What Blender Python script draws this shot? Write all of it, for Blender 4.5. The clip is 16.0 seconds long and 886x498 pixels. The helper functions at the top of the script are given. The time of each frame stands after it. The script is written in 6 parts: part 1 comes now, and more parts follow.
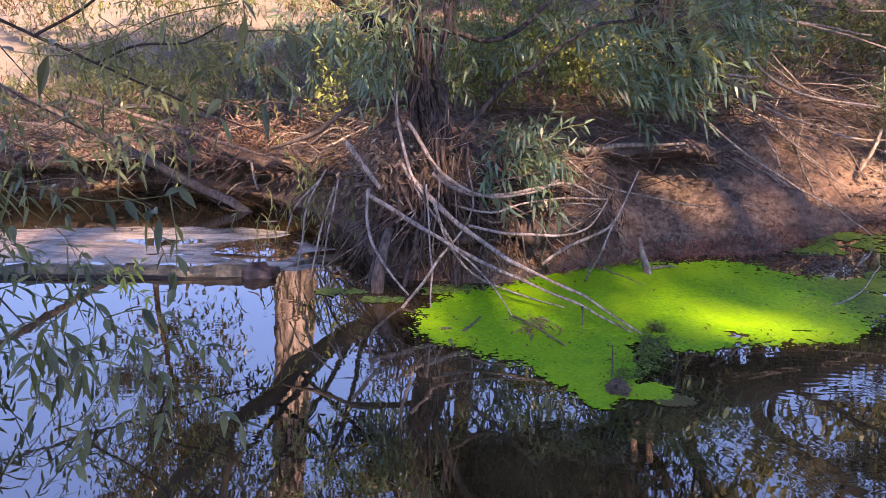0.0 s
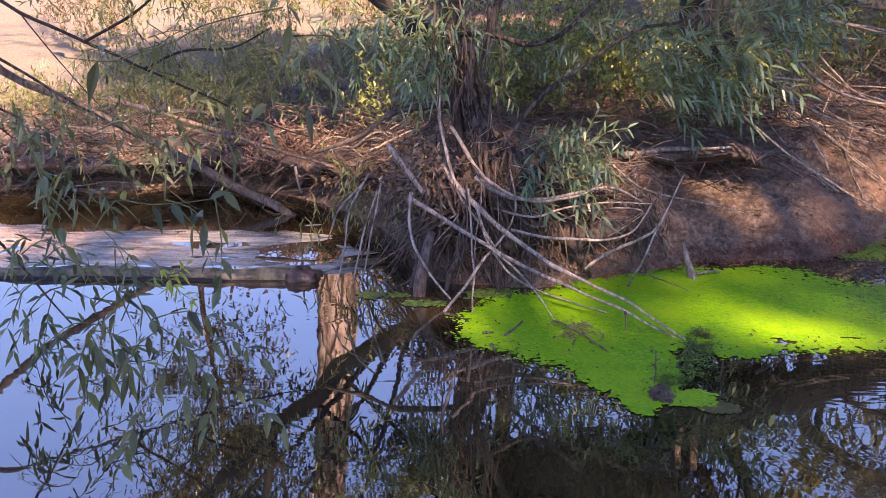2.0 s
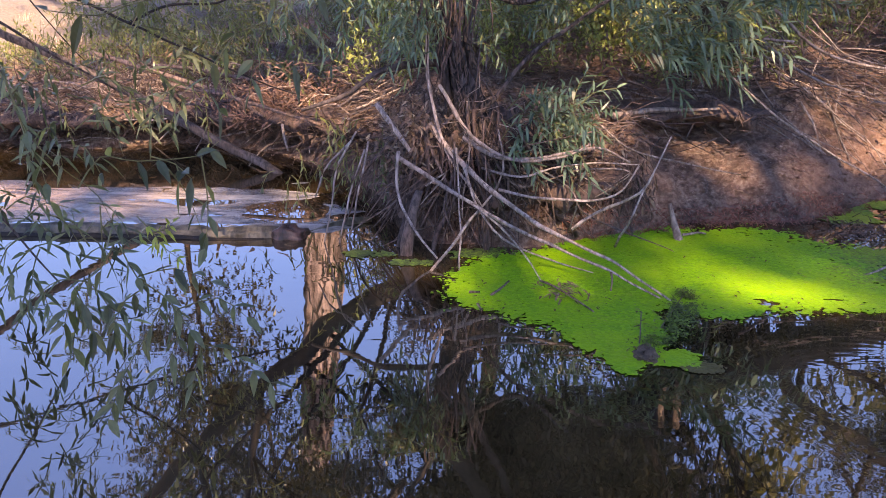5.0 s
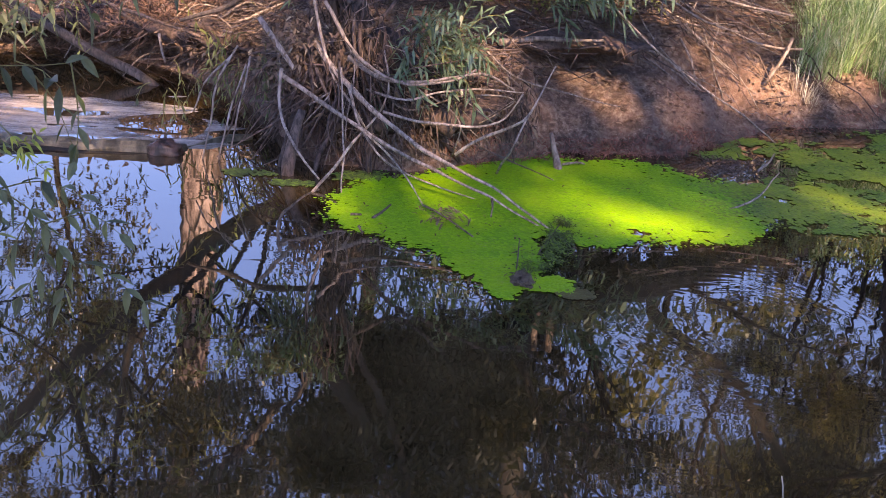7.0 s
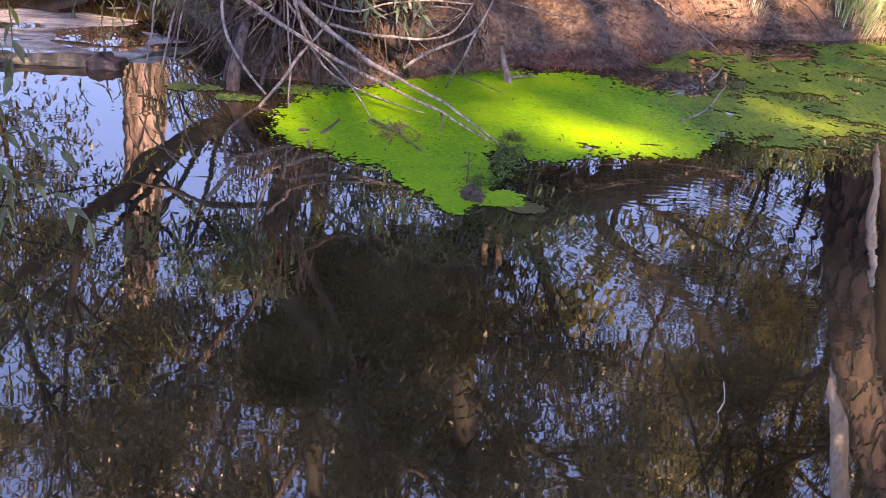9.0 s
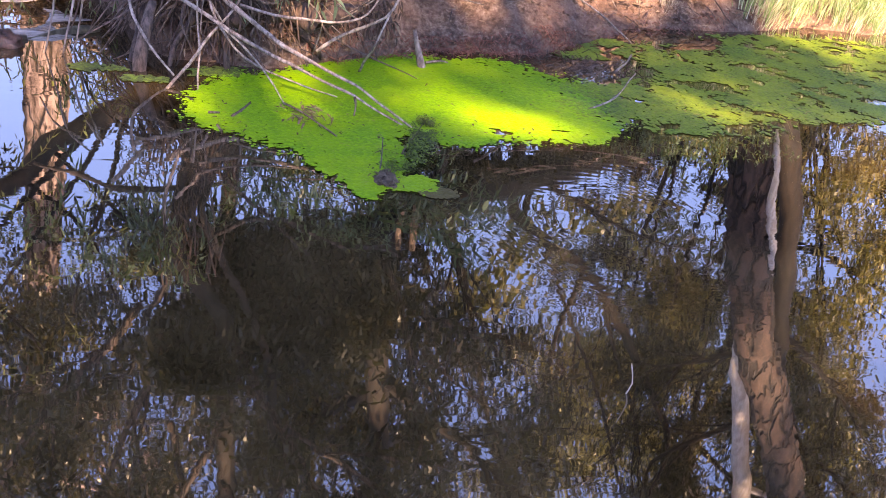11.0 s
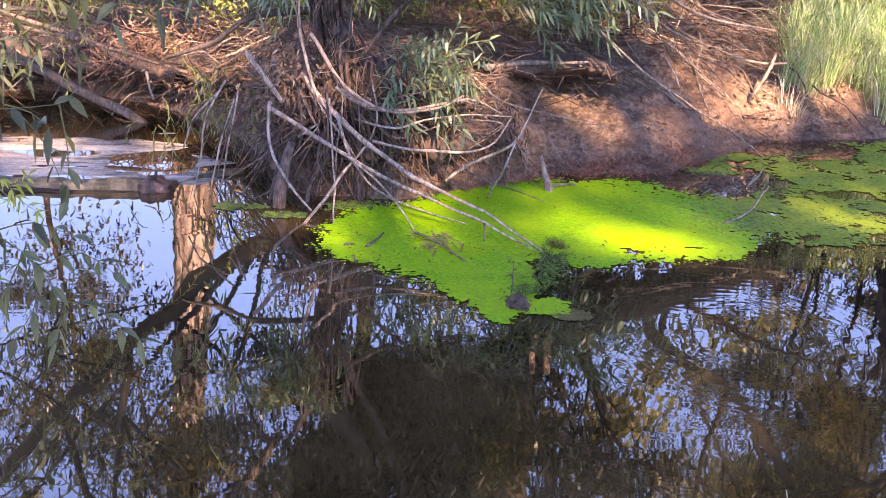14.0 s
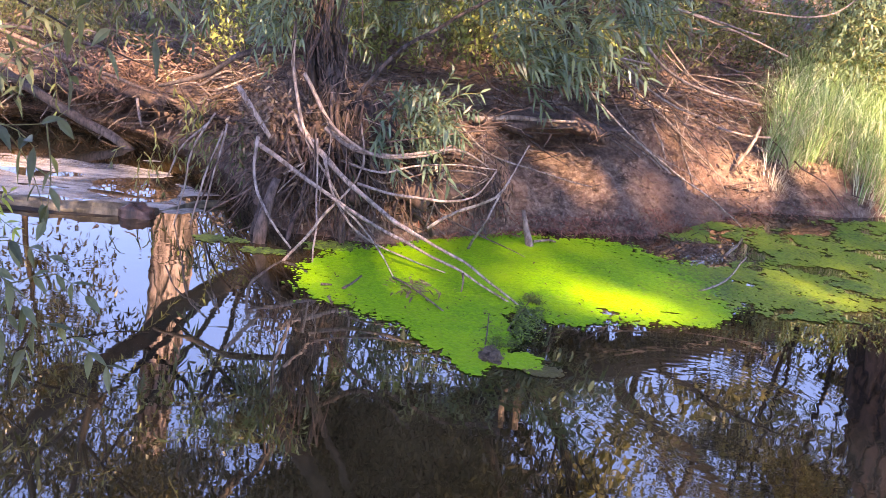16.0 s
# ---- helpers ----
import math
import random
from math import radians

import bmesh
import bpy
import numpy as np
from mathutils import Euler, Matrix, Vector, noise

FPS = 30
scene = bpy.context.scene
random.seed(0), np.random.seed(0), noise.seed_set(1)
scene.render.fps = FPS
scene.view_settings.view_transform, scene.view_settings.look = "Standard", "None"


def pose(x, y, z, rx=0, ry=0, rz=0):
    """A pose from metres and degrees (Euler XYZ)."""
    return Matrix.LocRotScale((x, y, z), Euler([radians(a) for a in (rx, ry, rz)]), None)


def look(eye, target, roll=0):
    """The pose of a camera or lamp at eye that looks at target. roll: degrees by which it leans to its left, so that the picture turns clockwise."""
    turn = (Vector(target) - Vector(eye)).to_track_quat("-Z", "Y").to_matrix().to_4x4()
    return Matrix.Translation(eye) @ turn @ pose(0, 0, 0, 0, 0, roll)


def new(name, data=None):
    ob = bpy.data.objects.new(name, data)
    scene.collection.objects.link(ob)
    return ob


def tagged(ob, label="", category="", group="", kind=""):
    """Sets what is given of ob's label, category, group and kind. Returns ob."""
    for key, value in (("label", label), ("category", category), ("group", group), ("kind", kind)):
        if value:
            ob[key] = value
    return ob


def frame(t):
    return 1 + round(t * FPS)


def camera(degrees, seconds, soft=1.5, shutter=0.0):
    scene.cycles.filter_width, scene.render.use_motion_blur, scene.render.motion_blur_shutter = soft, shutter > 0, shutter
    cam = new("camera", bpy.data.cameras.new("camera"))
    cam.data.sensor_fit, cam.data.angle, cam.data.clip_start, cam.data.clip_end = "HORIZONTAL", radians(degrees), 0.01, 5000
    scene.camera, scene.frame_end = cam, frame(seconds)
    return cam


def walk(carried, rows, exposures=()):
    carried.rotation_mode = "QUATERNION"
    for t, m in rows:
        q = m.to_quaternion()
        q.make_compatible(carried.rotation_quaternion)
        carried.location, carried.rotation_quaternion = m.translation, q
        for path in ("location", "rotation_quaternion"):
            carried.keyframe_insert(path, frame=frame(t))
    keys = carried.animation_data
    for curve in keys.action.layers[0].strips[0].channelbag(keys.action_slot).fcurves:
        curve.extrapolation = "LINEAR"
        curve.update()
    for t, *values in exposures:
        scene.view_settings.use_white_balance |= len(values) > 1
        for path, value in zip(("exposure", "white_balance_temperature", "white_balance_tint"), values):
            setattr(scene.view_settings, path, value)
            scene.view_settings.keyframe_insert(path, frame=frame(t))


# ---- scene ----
cam = camera(50, 16.0, soft=0.5)
PATH = [
    (0, pose(0, 0, 1.8, 74.00, 0.00, 0.00)),
    (0.5, pose(0, 0, 1.8, 74.16, 0.03, 0.11)),
    (1, pose(0, 0, 1.8, 74.44, 0.56, 1.48)),
    (1.5, pose(0, 0, 1.8, 73.95, 0.44, 2.48)),
    (2, pose(0, 0, 1.8, 74.25, 0.45, 2.51)),
    (2.5, pose(0, 0, 1.8, 74.38, 0.48, 2.57)),
    (3, pose(0, 0, 1.8, 74.25, 0.20, 2.33)),
    (5.5, pose(0, 0, 1.8, 70.87, -0.51, 1.58)),
    (6, pose(0, 0, 1.8, 70.10, -1.48, -0.59)),
    (6.5, pose(0, 0, 1.8, 69.56, -2.20, -2.00)),
    (7, pose(0, 0, 1.8, 67.41, -4.22, -4.21)),
    (7.5, pose(0, 0, 1.8, 65.72, -4.19, -4.12)),
    (8, pose(0, 0, 1.8, 63.81, -4.31, -4.89)),
    (8.5, pose(0, 0, 1.8, 62.80, -3.77, -5.05)),
    (9, pose(0, 0, 1.8, 62.53, -4.95, -7.17)),
    (9.5, pose(0, 0, 1.8, 62.09, -6.30, -9.61)),
    (10, pose(0, 0, 1.8, 61.91, -7.05, -11.31)),
    (10.2, pose(0, 0, 1.8, 61.99, -7.35, -11.83)),
    (12.3, pose(0, 0, 1.8, 63.14, -6.76, -11.48)),
    (12.5, pose(0, 0, 1.8, 63.97, -5.88, -10.87)),
    (13, pose(0, 0, 1.8, 65.30, -4.41, -8.41)),
    (13.5, pose(0, 0, 1.8, 67.06, -3.14, -6.56)),
    (14, pose(0, 0, 1.8, 69.05, -2.31, -5.37)),
    (14.5, pose(0, 0, 1.8, 69.73, -2.18, -4.67)),
    (15, pose(0, 0, 1.8, 68.43, -3.68, -3.78)),
    (15.5, pose(0, 0, 1.8, 68.68, -5.04, -3.78)),
    (16, pose(0, 0, 1.8, 71.93, -6.61, -5.22)),
]
walk(cam, PATH, [(0, 2.02, 10400, 20), (6.5, 2.04, 10700, 20), (9.0, 2.34, 12200, 24), (12.5, 2.79, 12000, 24), (14.0, 2.75, 11900, 24), (16.0, 2.65, 11800, 23)])

# ---- world and sun ----
SUN = Vector((0.16, -0.72, 0.66)).normalized()      # direction towards the sun
world = bpy.data.worlds.new("sky")
scene.world = world
world.use_nodes = True
wn = world.node_tree.nodes
sky = wn.new("ShaderNodeTexSky")
sky.sky_type = "NISHITA"
sky.sun_disc = False
sky.sun_elevation = math.asin(SUN.z)
sky.sun_rotation = math.atan2(SUN.x, SUN.y)
sky.air_density, sky.dust_density, sky.ozone_density = 1.0, 0.1, 4.0
tint = wn.new("ShaderNodeMix")
tint.data_type, tint.blend_type = "RGBA", "MULTIPLY"
tint.inputs[0].default_value, tint.inputs[7].default_value = 1.0, (0.75, 0.885, 1.40, 1)
world.node_tree.links.new(sky.outputs[0], tint.inputs[6])
world.node_tree.links.new(tint.outputs[2], wn["Background"].inputs[0])
wn["Background"].inputs[1].default_value = 0.12
lamp = bpy.data.lights.new("sun", "SUN")
lamp.energy, lamp.angle, lamp.color = 5.0, radians(0.9), (1.0, 0.895, 0.835)
sun = new("sun", lamp)
sun.matrix_world = look(SUN * 40, (0, 0, 0))

rnd = random.Random(7)
U = rnd.uniform


# ---- materials ----
def nodes_of(name):
    m = bpy.data.materials.new(name)
    m.use_nodes = True
    nt = m.node_tree
    return m, nt, nt.nodes["Principled BSDF"]


def ramp(nt, fac, stops):
    r = nt.nodes.new("ShaderNodeValToRGB")
    els = r.color_ramp.elements
    while len(els) < len(stops):
        els.new(0.5)
    for e, (p, c) in zip(els, stops):
        e.position, e.color = p, (*c, 1)
    nt.links.new(fac, r.inputs[0])
    return r.outputs[0]


def noise_tex(nt, scale, detail=5.0, rough=0.6, coord=None):
    n = nt.nodes.new("ShaderNodeTexNoise")
    n.inputs["Scale"].default_value, n.inputs["Detail"].default_value, n.inputs["Roughness"].default_value = scale, detail, rough
    if coord is not None:
        nt.links.new(coord, n.inputs["Vector"])
    return n.outputs["Fac"]


def place_of(nt, stretch=(1, 1, 1), kind="Object"):
    tc = nt.nodes.new("ShaderNodeTexCoord")
    mp = nt.nodes.new("ShaderNodeMapping")
    mp.inputs["Scale"].default_value = stretch
    nt.links.new(tc.outputs[kind], mp.inputs[0])
    return mp.outputs[0]


def mixed(nt, fac, a, b, mode="MIX"):
    m = nt.nodes.new("ShaderNodeMix")
    m.data_type, m.blend_type = "RGBA", mode
    for value, socket in ((fac, m.inputs[0]), (a, m.inputs[6]), (b, m.inputs[7])):
        if isinstance(value, (int, float)):
            socket.default_value = value
        elif isinstance(value, tuple):
            socket.default_value = (*value, 1)
        else:
            nt.links.new(value, socket)
    return m.outputs[2]


def bump(nt, bsdf, height, strength, distance):
    b = nt.nodes.new("ShaderNodeBump")
    b.inputs["Strength"].default_value, b.inputs["Distance"].default_value = strength, distance
    nt.links.new(height, b.inputs["Height"])
    nt.links.new(b.outputs[0], bsdf.inputs["Normal"])


def bark(name, dark, light, scale=30, rough=0.85, depth=0.012, span=(0.40, 0.60), cracks=0.0):
    m, nt, b = nodes_of(name)
    co = place_of(nt, (1, 1, 0.22))
    grain = noise_tex(nt, scale, 8, 0.65, co)
    blot = noise_tex(nt, scale * 0.16, 3, 0.5, co)
    c = ramp(nt, grain, [(span[0], dark), (span[1], light)])
    c = mixed(nt, ramp(nt, blot, [(0.4, (0, 0, 0)), (0.7, (0.6, 0.6, 0.6))]), c, tuple(0.55 * d + 0.2 * l for d, l in zip(dark, light)))
    if cracks:
        # long dark furrows between the plates of bark
        v = nt.nodes.new("ShaderNodeTexVoronoi")
        v.feature = "DISTANCE_TO_EDGE"
        v.inputs["Scale"].default_value = cracks
        bend = nt.nodes.new("ShaderNodeTexNoise")
        bend.inputs["Scale"].default_value = cracks * 1.3
        nt.links.new(place_of(nt, (1, 1, 0.3)), bend.inputs["Vector"])
        nt.links.new(mixed(nt, 0.22, place_of(nt, (1, 1, 0.3)), bend.outputs["Color"]), v.inputs["Vector"])
        gap = ramp(nt, v.outputs["Distance"], [(0.02, (0, 0, 0)), (0.10, (1, 1, 1))])
        c = mixed(nt, gap, tuple(0.6 * d for d in dark), c)
        grain = mixed(nt, 0.75, grain, gap)
    info = nt.nodes.new("ShaderNodeObjectInfo")
    c = mixed(nt, 0.45, c, mixed(nt, 1.0, c, ramp(nt, info.outputs["Random"], [(0, (0.45, 0.43, 0.42)), (1, (1, 1, 1))]), "MULTIPLY"))
    nt.links.new(c, b.inputs["Base Color"])
    b.inputs["Roughness"].default_value = rough
    bump(nt, b, grain, 0.9, depth)
    return m


def leaf_mat(name, dark, light, tired, thin=0.35, gloss=0.36):
    m, nt, b = nodes_of(name)
    geo = nt.nodes.new("ShaderNodeNewGeometry")
    per = geo.outputs["Random Per Island"]
    c = ramp(nt, per, [(0.0, dark), (0.55, light), (0.9, light), (1.0, tired)])
    blot = noise_tex(nt, 60, 3, 0.5, place_of(nt))
    c = mixed(nt, 0.5, c, mixed(nt, 1.0, c, ramp(nt, blot, [(0.3, (0.5, 0.5, 0.5)), (0.7, (1.1, 1.1, 1.0))]), "MULTIPLY"))
    nt.links.new(c, b.inputs["Base Color"])
    b.inputs["Roughness"].default_value = gloss
    tr = nt.nodes.new("ShaderNodeBsdfTranslucent")
    nt.links.new(mixed(nt, 1.0, c, (1.0, 1.1, 0.5), "MULTIPLY"), tr.inputs[0])
    mx = nt.nodes.new("ShaderNodeMixShader")
    mx.inputs[0].default_value = thin
    nt.links.new(b.outputs[0], mx.inputs[1])
    nt.links.new(tr.outputs[0], mx.inputs[2])
    nt.links.new(mx.outputs[0], nt.nodes["Material Output"].inputs[0])
    return m


def soil_material():
    m, nt, b = nodes_of("soil")
    co = place_of(nt)
    big = noise_tex(nt, 1.1, 5, 0.6, co)
    fine = noise_tex(nt, 26, 8, 0.7, co)
    mid = noise_tex(nt, 6.5, 6, 0.68, place_of(nt, (1.0, 0.7, 1.6)))
    c = ramp(nt, fine, [(0.30, (0.055, 0.028, 0.020)), (0.48, (0.195, 0.113, 0.080)), (0.70, (0.45, 0.325, 0.245))])
    c = mixed(nt, ramp(nt, big, [(0.42, (0, 0, 0)), (0.62, (0.6, 0.6, 0.6))]), c, (0.185, 0.096, 0.071))
    c = mixed(nt, ramp(nt, mid, [(0.36, (0.75, 0.75, 0.75)), (0.52, (0, 0, 0))]), c, (0.060, 0.032, 0.023))
    c = mixed(nt, ramp(nt, mid, [(0.56, (0, 0, 0)), (0.70, (0.55, 0.55, 0.55))]), c, (0.30, 0.200, 0.152))
    v = nt.nodes.new("ShaderNodeTexVoronoi")
    v.inputs["Scale"].default_value = 34
    nt.links.new(co, v.inputs["Vector"])
    chips = ramp(nt, v.outputs["Distance"], [(0.12, (1, 1, 1)), (0.2, (0, 0, 0))])
    c = mixed(nt, mixed(nt, 1.0, chips, ramp(nt, noise_tex(nt, 3, 3, 0.5, co), [(0.5, (0, 0, 0)), (0.65, (1, 1, 1))]), "MULTIPLY"), c, (0.33, 0.245, 0.19))
    # pale sand flat behind the inlet
    sep = nt.nodes.new("ShaderNodeSeparateXYZ")
    nt.links.new(co, sep.inputs[0])
    edge = nt.nodes.new("ShaderNodeMath")
    edge.operation = "MULTIPLY_ADD"
    nt.links.new(sep.outputs[0], edge.inputs[0])
    edge.inputs[1].default_value = -1.0
    nt.links.new(sep.outputs[1], edge.inputs[2])
    wob = nt.nodes.new("ShaderNodeMath")
    wob.operation = "MULTIPLY_ADD"
    nt.links.new(big, wob.inputs[0])
    wob.inputs[1].default_value = 3.0
    nt.links.new(edge.outputs[0], wob.inputs[2])
    rng = nt.nodes.new("ShaderNodeMapRange")
    rng.inputs[1].default_value, rng.inputs[2].default_value = 16.8, 19.0
    nt.links.new(wob.outputs[0], rng.inputs[0])
    sand = ramp(nt, fine, [(0.3, (0.17, 0.125, 0.095)), (0.7, (0.33, 0.26, 0.205))])
    c = mixed(nt, rng.outputs[0], c, sand)
    nt.links.new(c, b.inputs["Base Color"])
    b.inputs["Roughness"].default_value = 0.92
    bump(nt, b, mixed(nt, 0.5, fine, mid), 1.0, 0.10)
    return m


def water_material():
    m, nt, b = nodes_of("creek_water")
    co = place_of(nt)
    cloud = noise_tex(nt, 0.9, 4, 0.55, co)
    body = ramp(nt, cloud, [(0.38, (0.0075, 0.0050, 0.0024)), (0.70, (0.085, 0.055, 0.024))])
    side = nt.nodes.new("ShaderNodeSeparateXYZ")
    nt.links.new(co, side.inputs[0])
    shoal = nt.nodes.new("ShaderNodeMapRange")
    shoal.inputs[1].default_value, shoal.inputs[2].default_value = 3.5, 2.2
    nt.links.new(side.outputs[1], shoal.inputs[0])
    stir = ramp(nt, noise_tex(nt, 1.7, 4, 0.6, co), [(0.35, (0.022, 0.014, 0.006)), (0.65, (0.075, 0.047, 0.020))])
    nt.links.new(mixed(nt, shoal.outputs[0], body, stir), b.inputs["Base Color"])
    b.inputs["Roughness"].default_value = 0.015
    b.inputs["IOR"].default_value = 3.3
    small = noise_tex(nt, 5.0, 2, 0.45, place_of(nt, (0.8, 2.2, 1)))
    swell = noise_tex(nt, 1.6, 1, 0.5, co)
    mask = ramp(nt, swell, [(0.4, (0.07, 0.07, 0.07)), (0.68, (0.8, 0.8, 0.8))])
    h = mixed(nt, 1.0, small, mask, "MULTIPLY")
    # spent rings of ripples on the open water
    tc = nt.nodes.new("ShaderNodeTexCoord")
    dist = nt.nodes.new("ShaderNodeVectorMath")
    dist.operation = "DISTANCE"
    nt.links.new(tc.outputs["Object"], dist.inputs[0])
    dist.inputs[1].default_value = (1.75, 3.62, 0)
    wav = nt.nodes.new("ShaderNodeMath")
    wav.operation = "MULTIPLY_ADD"
    nt.links.new(dist.outputs["Value"], wav.inputs[0])
    wav.inputs[1].default_value = 105.0
    wide = nt.nodes.new("ShaderNodeMath")
    wide.operation = "MULTIPLY"
    nt.links.new(noise_tex(nt, 2.2, 2, 0.5, co), wide.inputs[0])
    wide.inputs[1].default_value = 26.0
    nt.links.new(wide.outputs[0], wav.inputs[2])
    sin = nt.nodes.new("ShaderNodeMath")
    sin.operation = "SINE"
    nt.links.new(wav.outputs[0], sin.inputs[0])
    fade = ramp(nt, dist.outputs["Value"], [(0.05, (0, 0, 0)), (0.3, (0.035, 0.035, 0.035)), (0.6, (0.045, 0.045, 0.045)), (0.95, (0, 0, 0))])
    h = mixed(nt, 1.0, h, mixed(nt, 1.0, fade, sin.outputs[0], "MULTIPLY"), "ADD")
    bump(nt, b, h, 0.034, 0.02)
    return m


def silt_material():
    m, nt, b = nodes_of("wet_silt")
    co = place_of(nt, (1.0, 3.8, 1))
    streak = noise_tex(nt, 2.3, 7, 0.66, co)
    fine = noise_tex(nt, 30, 5, 0.6, place_of(nt))
    c = ramp(nt, streak, [(0.32, (0.035, 0.030, 0.025)), (0.42, (0.16, 0.140, 0.125)), (0.52, (0.31, 0.275, 0.25)), (0.68, (0.45, 0.405, 0.375))])
    red = nt.nodes.new("ShaderNodeSeparateXYZ")
    nt.links.new(place_of(nt), red.inputs[0])
    far = nt.nodes.new("ShaderNodeMapRange")
    far.inputs[1].default_value, far.inputs[2].default_value = -1.9, -2.7
    nt.links.new(red.outputs[0], far.inputs[0])
    c = mixed(nt, far.outputs[0], c, mixed(nt, 1.0, c, (1.10, 0.86, 0.68), "MULTIPLY"))
    c = mixed(nt, 0.4, c, mixed(nt, 1.0, c, ramp(nt, fine, [(0.3, (0.5, 0.48, 0.46)), (0.7, (1.2, 1.18, 1.15))]), "MULTIPLY"))
    nt.links.new(c, b.inputs["Base Color"])
    nt.links.new(ramp(nt, streak, [(0.42, (0.05, 0.05, 0.05)), (0.65, (0.26, 0.26, 0.26))]), b.inputs["Roughness"])
    b.inputs["IOR"].default_value = 2.0
    bump(nt, b, streak, 0.6, 0.05)
    return m


def weed_material(name, stops, bright, rough=0.5):
    m, nt, b = nodes_of(name)
    geo = nt.nodes.new("ShaderNodeNewGeometry")
    co = place_of(nt)
    c = ramp(nt, geo.outputs["Random Per Island"], stops)
    blot = noise_tex(nt, 2.2, 4, 0.6, co)
    c = mixed(nt, ramp(nt, blot, [(0.4, (0, 0, 0)), (0.68, (0.75, 0.75, 0.75))]), c, bright)
    nt.links.new(c, b.inputs["Base Color"])
    b.inputs["Roughness"].default_value = rough
    bump(nt, b, noise_tex(nt, 160, 3, 0.6, co), 0.5, 0.004)
    return m


def grass_material(name, stops):
    m, nt, b = nodes_of(name)
    geo = nt.nodes.new("ShaderNodeNewGeometry")
    c = ramp(nt, geo.outputs["Random Per Island"], stops)
    nt.links.new(c, b.inputs["Base Color"])
    b.inputs["Roughness"].default_value = 0.6
    return m


SOIL = soil_material()
WATER = water_material()
WEED = weed_material("duckweed", [(0.0, (0.078, 0.25, 0.004)), (0.5, (0.118, 0.330, 0.005)), (0.97, (0.188, 0.42, 0.007)), (1.0, (0.18, 0.22, 0.05))], (0.265, 0.44, 0.008))
OLD_WEED = weed_material("old_duckweed", [(0.0, (0.04, 0.085, 0.012)), (0.5, (0.095, 0.180, 0.018)), (0.9, (0.16, 0.265, 0.022)), (1.0, (0.20, 0.16, 0.06))], (0.24, 0.31, 0.018))
SODDEN = weed_material("sodden_weed", [(0.0, (0.03, 0.05, 0.010)), (0.6, (0.085, 0.14, 0.018)), (0.9, (0.14, 0.23, 0.02)), (1.0, (0.12, 0.2, 0.015))], (0.05, 0.06, 0.012), 0.85)
DROWNED = weed_material("drowned_algae", [(0.0, (0.05, 0.038, 0.012)), (0.6, (0.10, 0.075, 0.022)), (1.0, (0.14, 0.12, 0.03))], (0.12, 0.09, 0.02), 0.6)
FRINGE_LEAF = leaf_mat("fringe_leaf", (0.045, 0.060, 0.030), (0.160, 0.190, 0.085), (0.20, 0.19, 0.07), gloss=0.4)
WILLOW_BARK = bark("willow_bark", (0.036, 0.024, 0.019), (0.175, 0.120, 0.098), 24, depth=0.02, cracks=11.0)
# willow bark darkened, with the stems' shade put into its colour
SHADED_STEM_BARK = bark("shaded_stem_bark", (0.016, 0.011, 0.008), (0.082, 0.056, 0.045), 24, depth=0.02, cracks=11.0)
LEAN_BARK = bark("furrowed_brown_bark", (0.040, 0.025, 0.019), (0.180, 0.108, 0.084), 8, depth=0.12, span=(0.40, 0.58), cracks=4.5)
PINK_BARK = bark("cottonwood_bark", (0.055, 0.034, 0.030), (0.46, 0.330, 0.298), 5.5, depth=0.12, span=(0.38, 0.56), cracks=3.2)
# near-black: shade on upper stems and mirrored trunks is put into this colour
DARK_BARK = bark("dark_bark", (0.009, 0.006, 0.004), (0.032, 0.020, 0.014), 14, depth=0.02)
DEAD_WOOD = bark("dead_wood", (0.120, 0.085, 0.070), (0.44, 0.335, 0.282), 40, depth=0.004)
SHOOT_WOOD = bark("bleached_shoot", (0.150, 0.108, 0.090), (0.55, 0.425, 0.365), 40, depth=0.004)
GREY_LIMB = bark("grey_limb", (0.038, 0.028, 0.024), (0.150, 0.108, 0.094), 40, depth=0.008)
BROWN_WOOD = bark("brown_dead_wood", (0.055, 0.035, 0.028), (0.245, 0.160, 0.130), 40, depth=0.006)
LOG_WOOD = bark("log_wood", (0.040, 0.032, 0.020), (0.22, 0.180, 0.125), 12, rough=0.5, depth=0.03)
SILT = silt_material()
WET_BUTT = bark("rotten_wood", (0.018, 0.009, 0.006), (0.13, 0.062, 0.045), 26, rough=0.35, depth=0.010)
MUD_LUMP = bark("sodden_litter", (0.05, 0.031, 0.018), (0.20, 0.128, 0.078), 34, rough=0.9, depth=0.012)
MUD = bark("wet_mud", (0.05, 0.045, 0.025), (0.20, 0.17, 0.11), 24, rough=0.5, depth=0.006)
SCAR_WOOD = bark("bare_sapwood", (0.55, 0.45, 0.38), (0.85, 0.76, 0.68), 20, depth=0.004)
ROOT_SKIN = bark("red_root", (0.030, 0.018, 0.014), (0.165, 0.100, 0.080), 40, depth=0.005)
RED_ROOT = bark("rootlet_red", (0.16, 0.05, 0.035), (0.40, 0.17, 0.12), 40, depth=0.002)
RUSTY = bark("rusty_fibre", (0.085, 0.044, 0.032), (0.31, 0.175, 0.130), 40, depth=0.003)
GREEN_TWIG = bark("green_twig", (0.085, 0.082, 0.032), (0.22, 0.205, 0.08), 50, depth=0.001)
WILLOW_LEAF = leaf_mat("willow_leaf", (0.048, 0.082, 0.052), (0.170, 0.245, 0.158), (0.28, 0.29, 0.11), gloss=0.36)
NEAR_LEAF = leaf_mat("near_willow_leaf", (0.050, 0.062, 0.030), (0.165, 0.182, 0.090), (0.34, 0.33, 0.14), gloss=0.45)
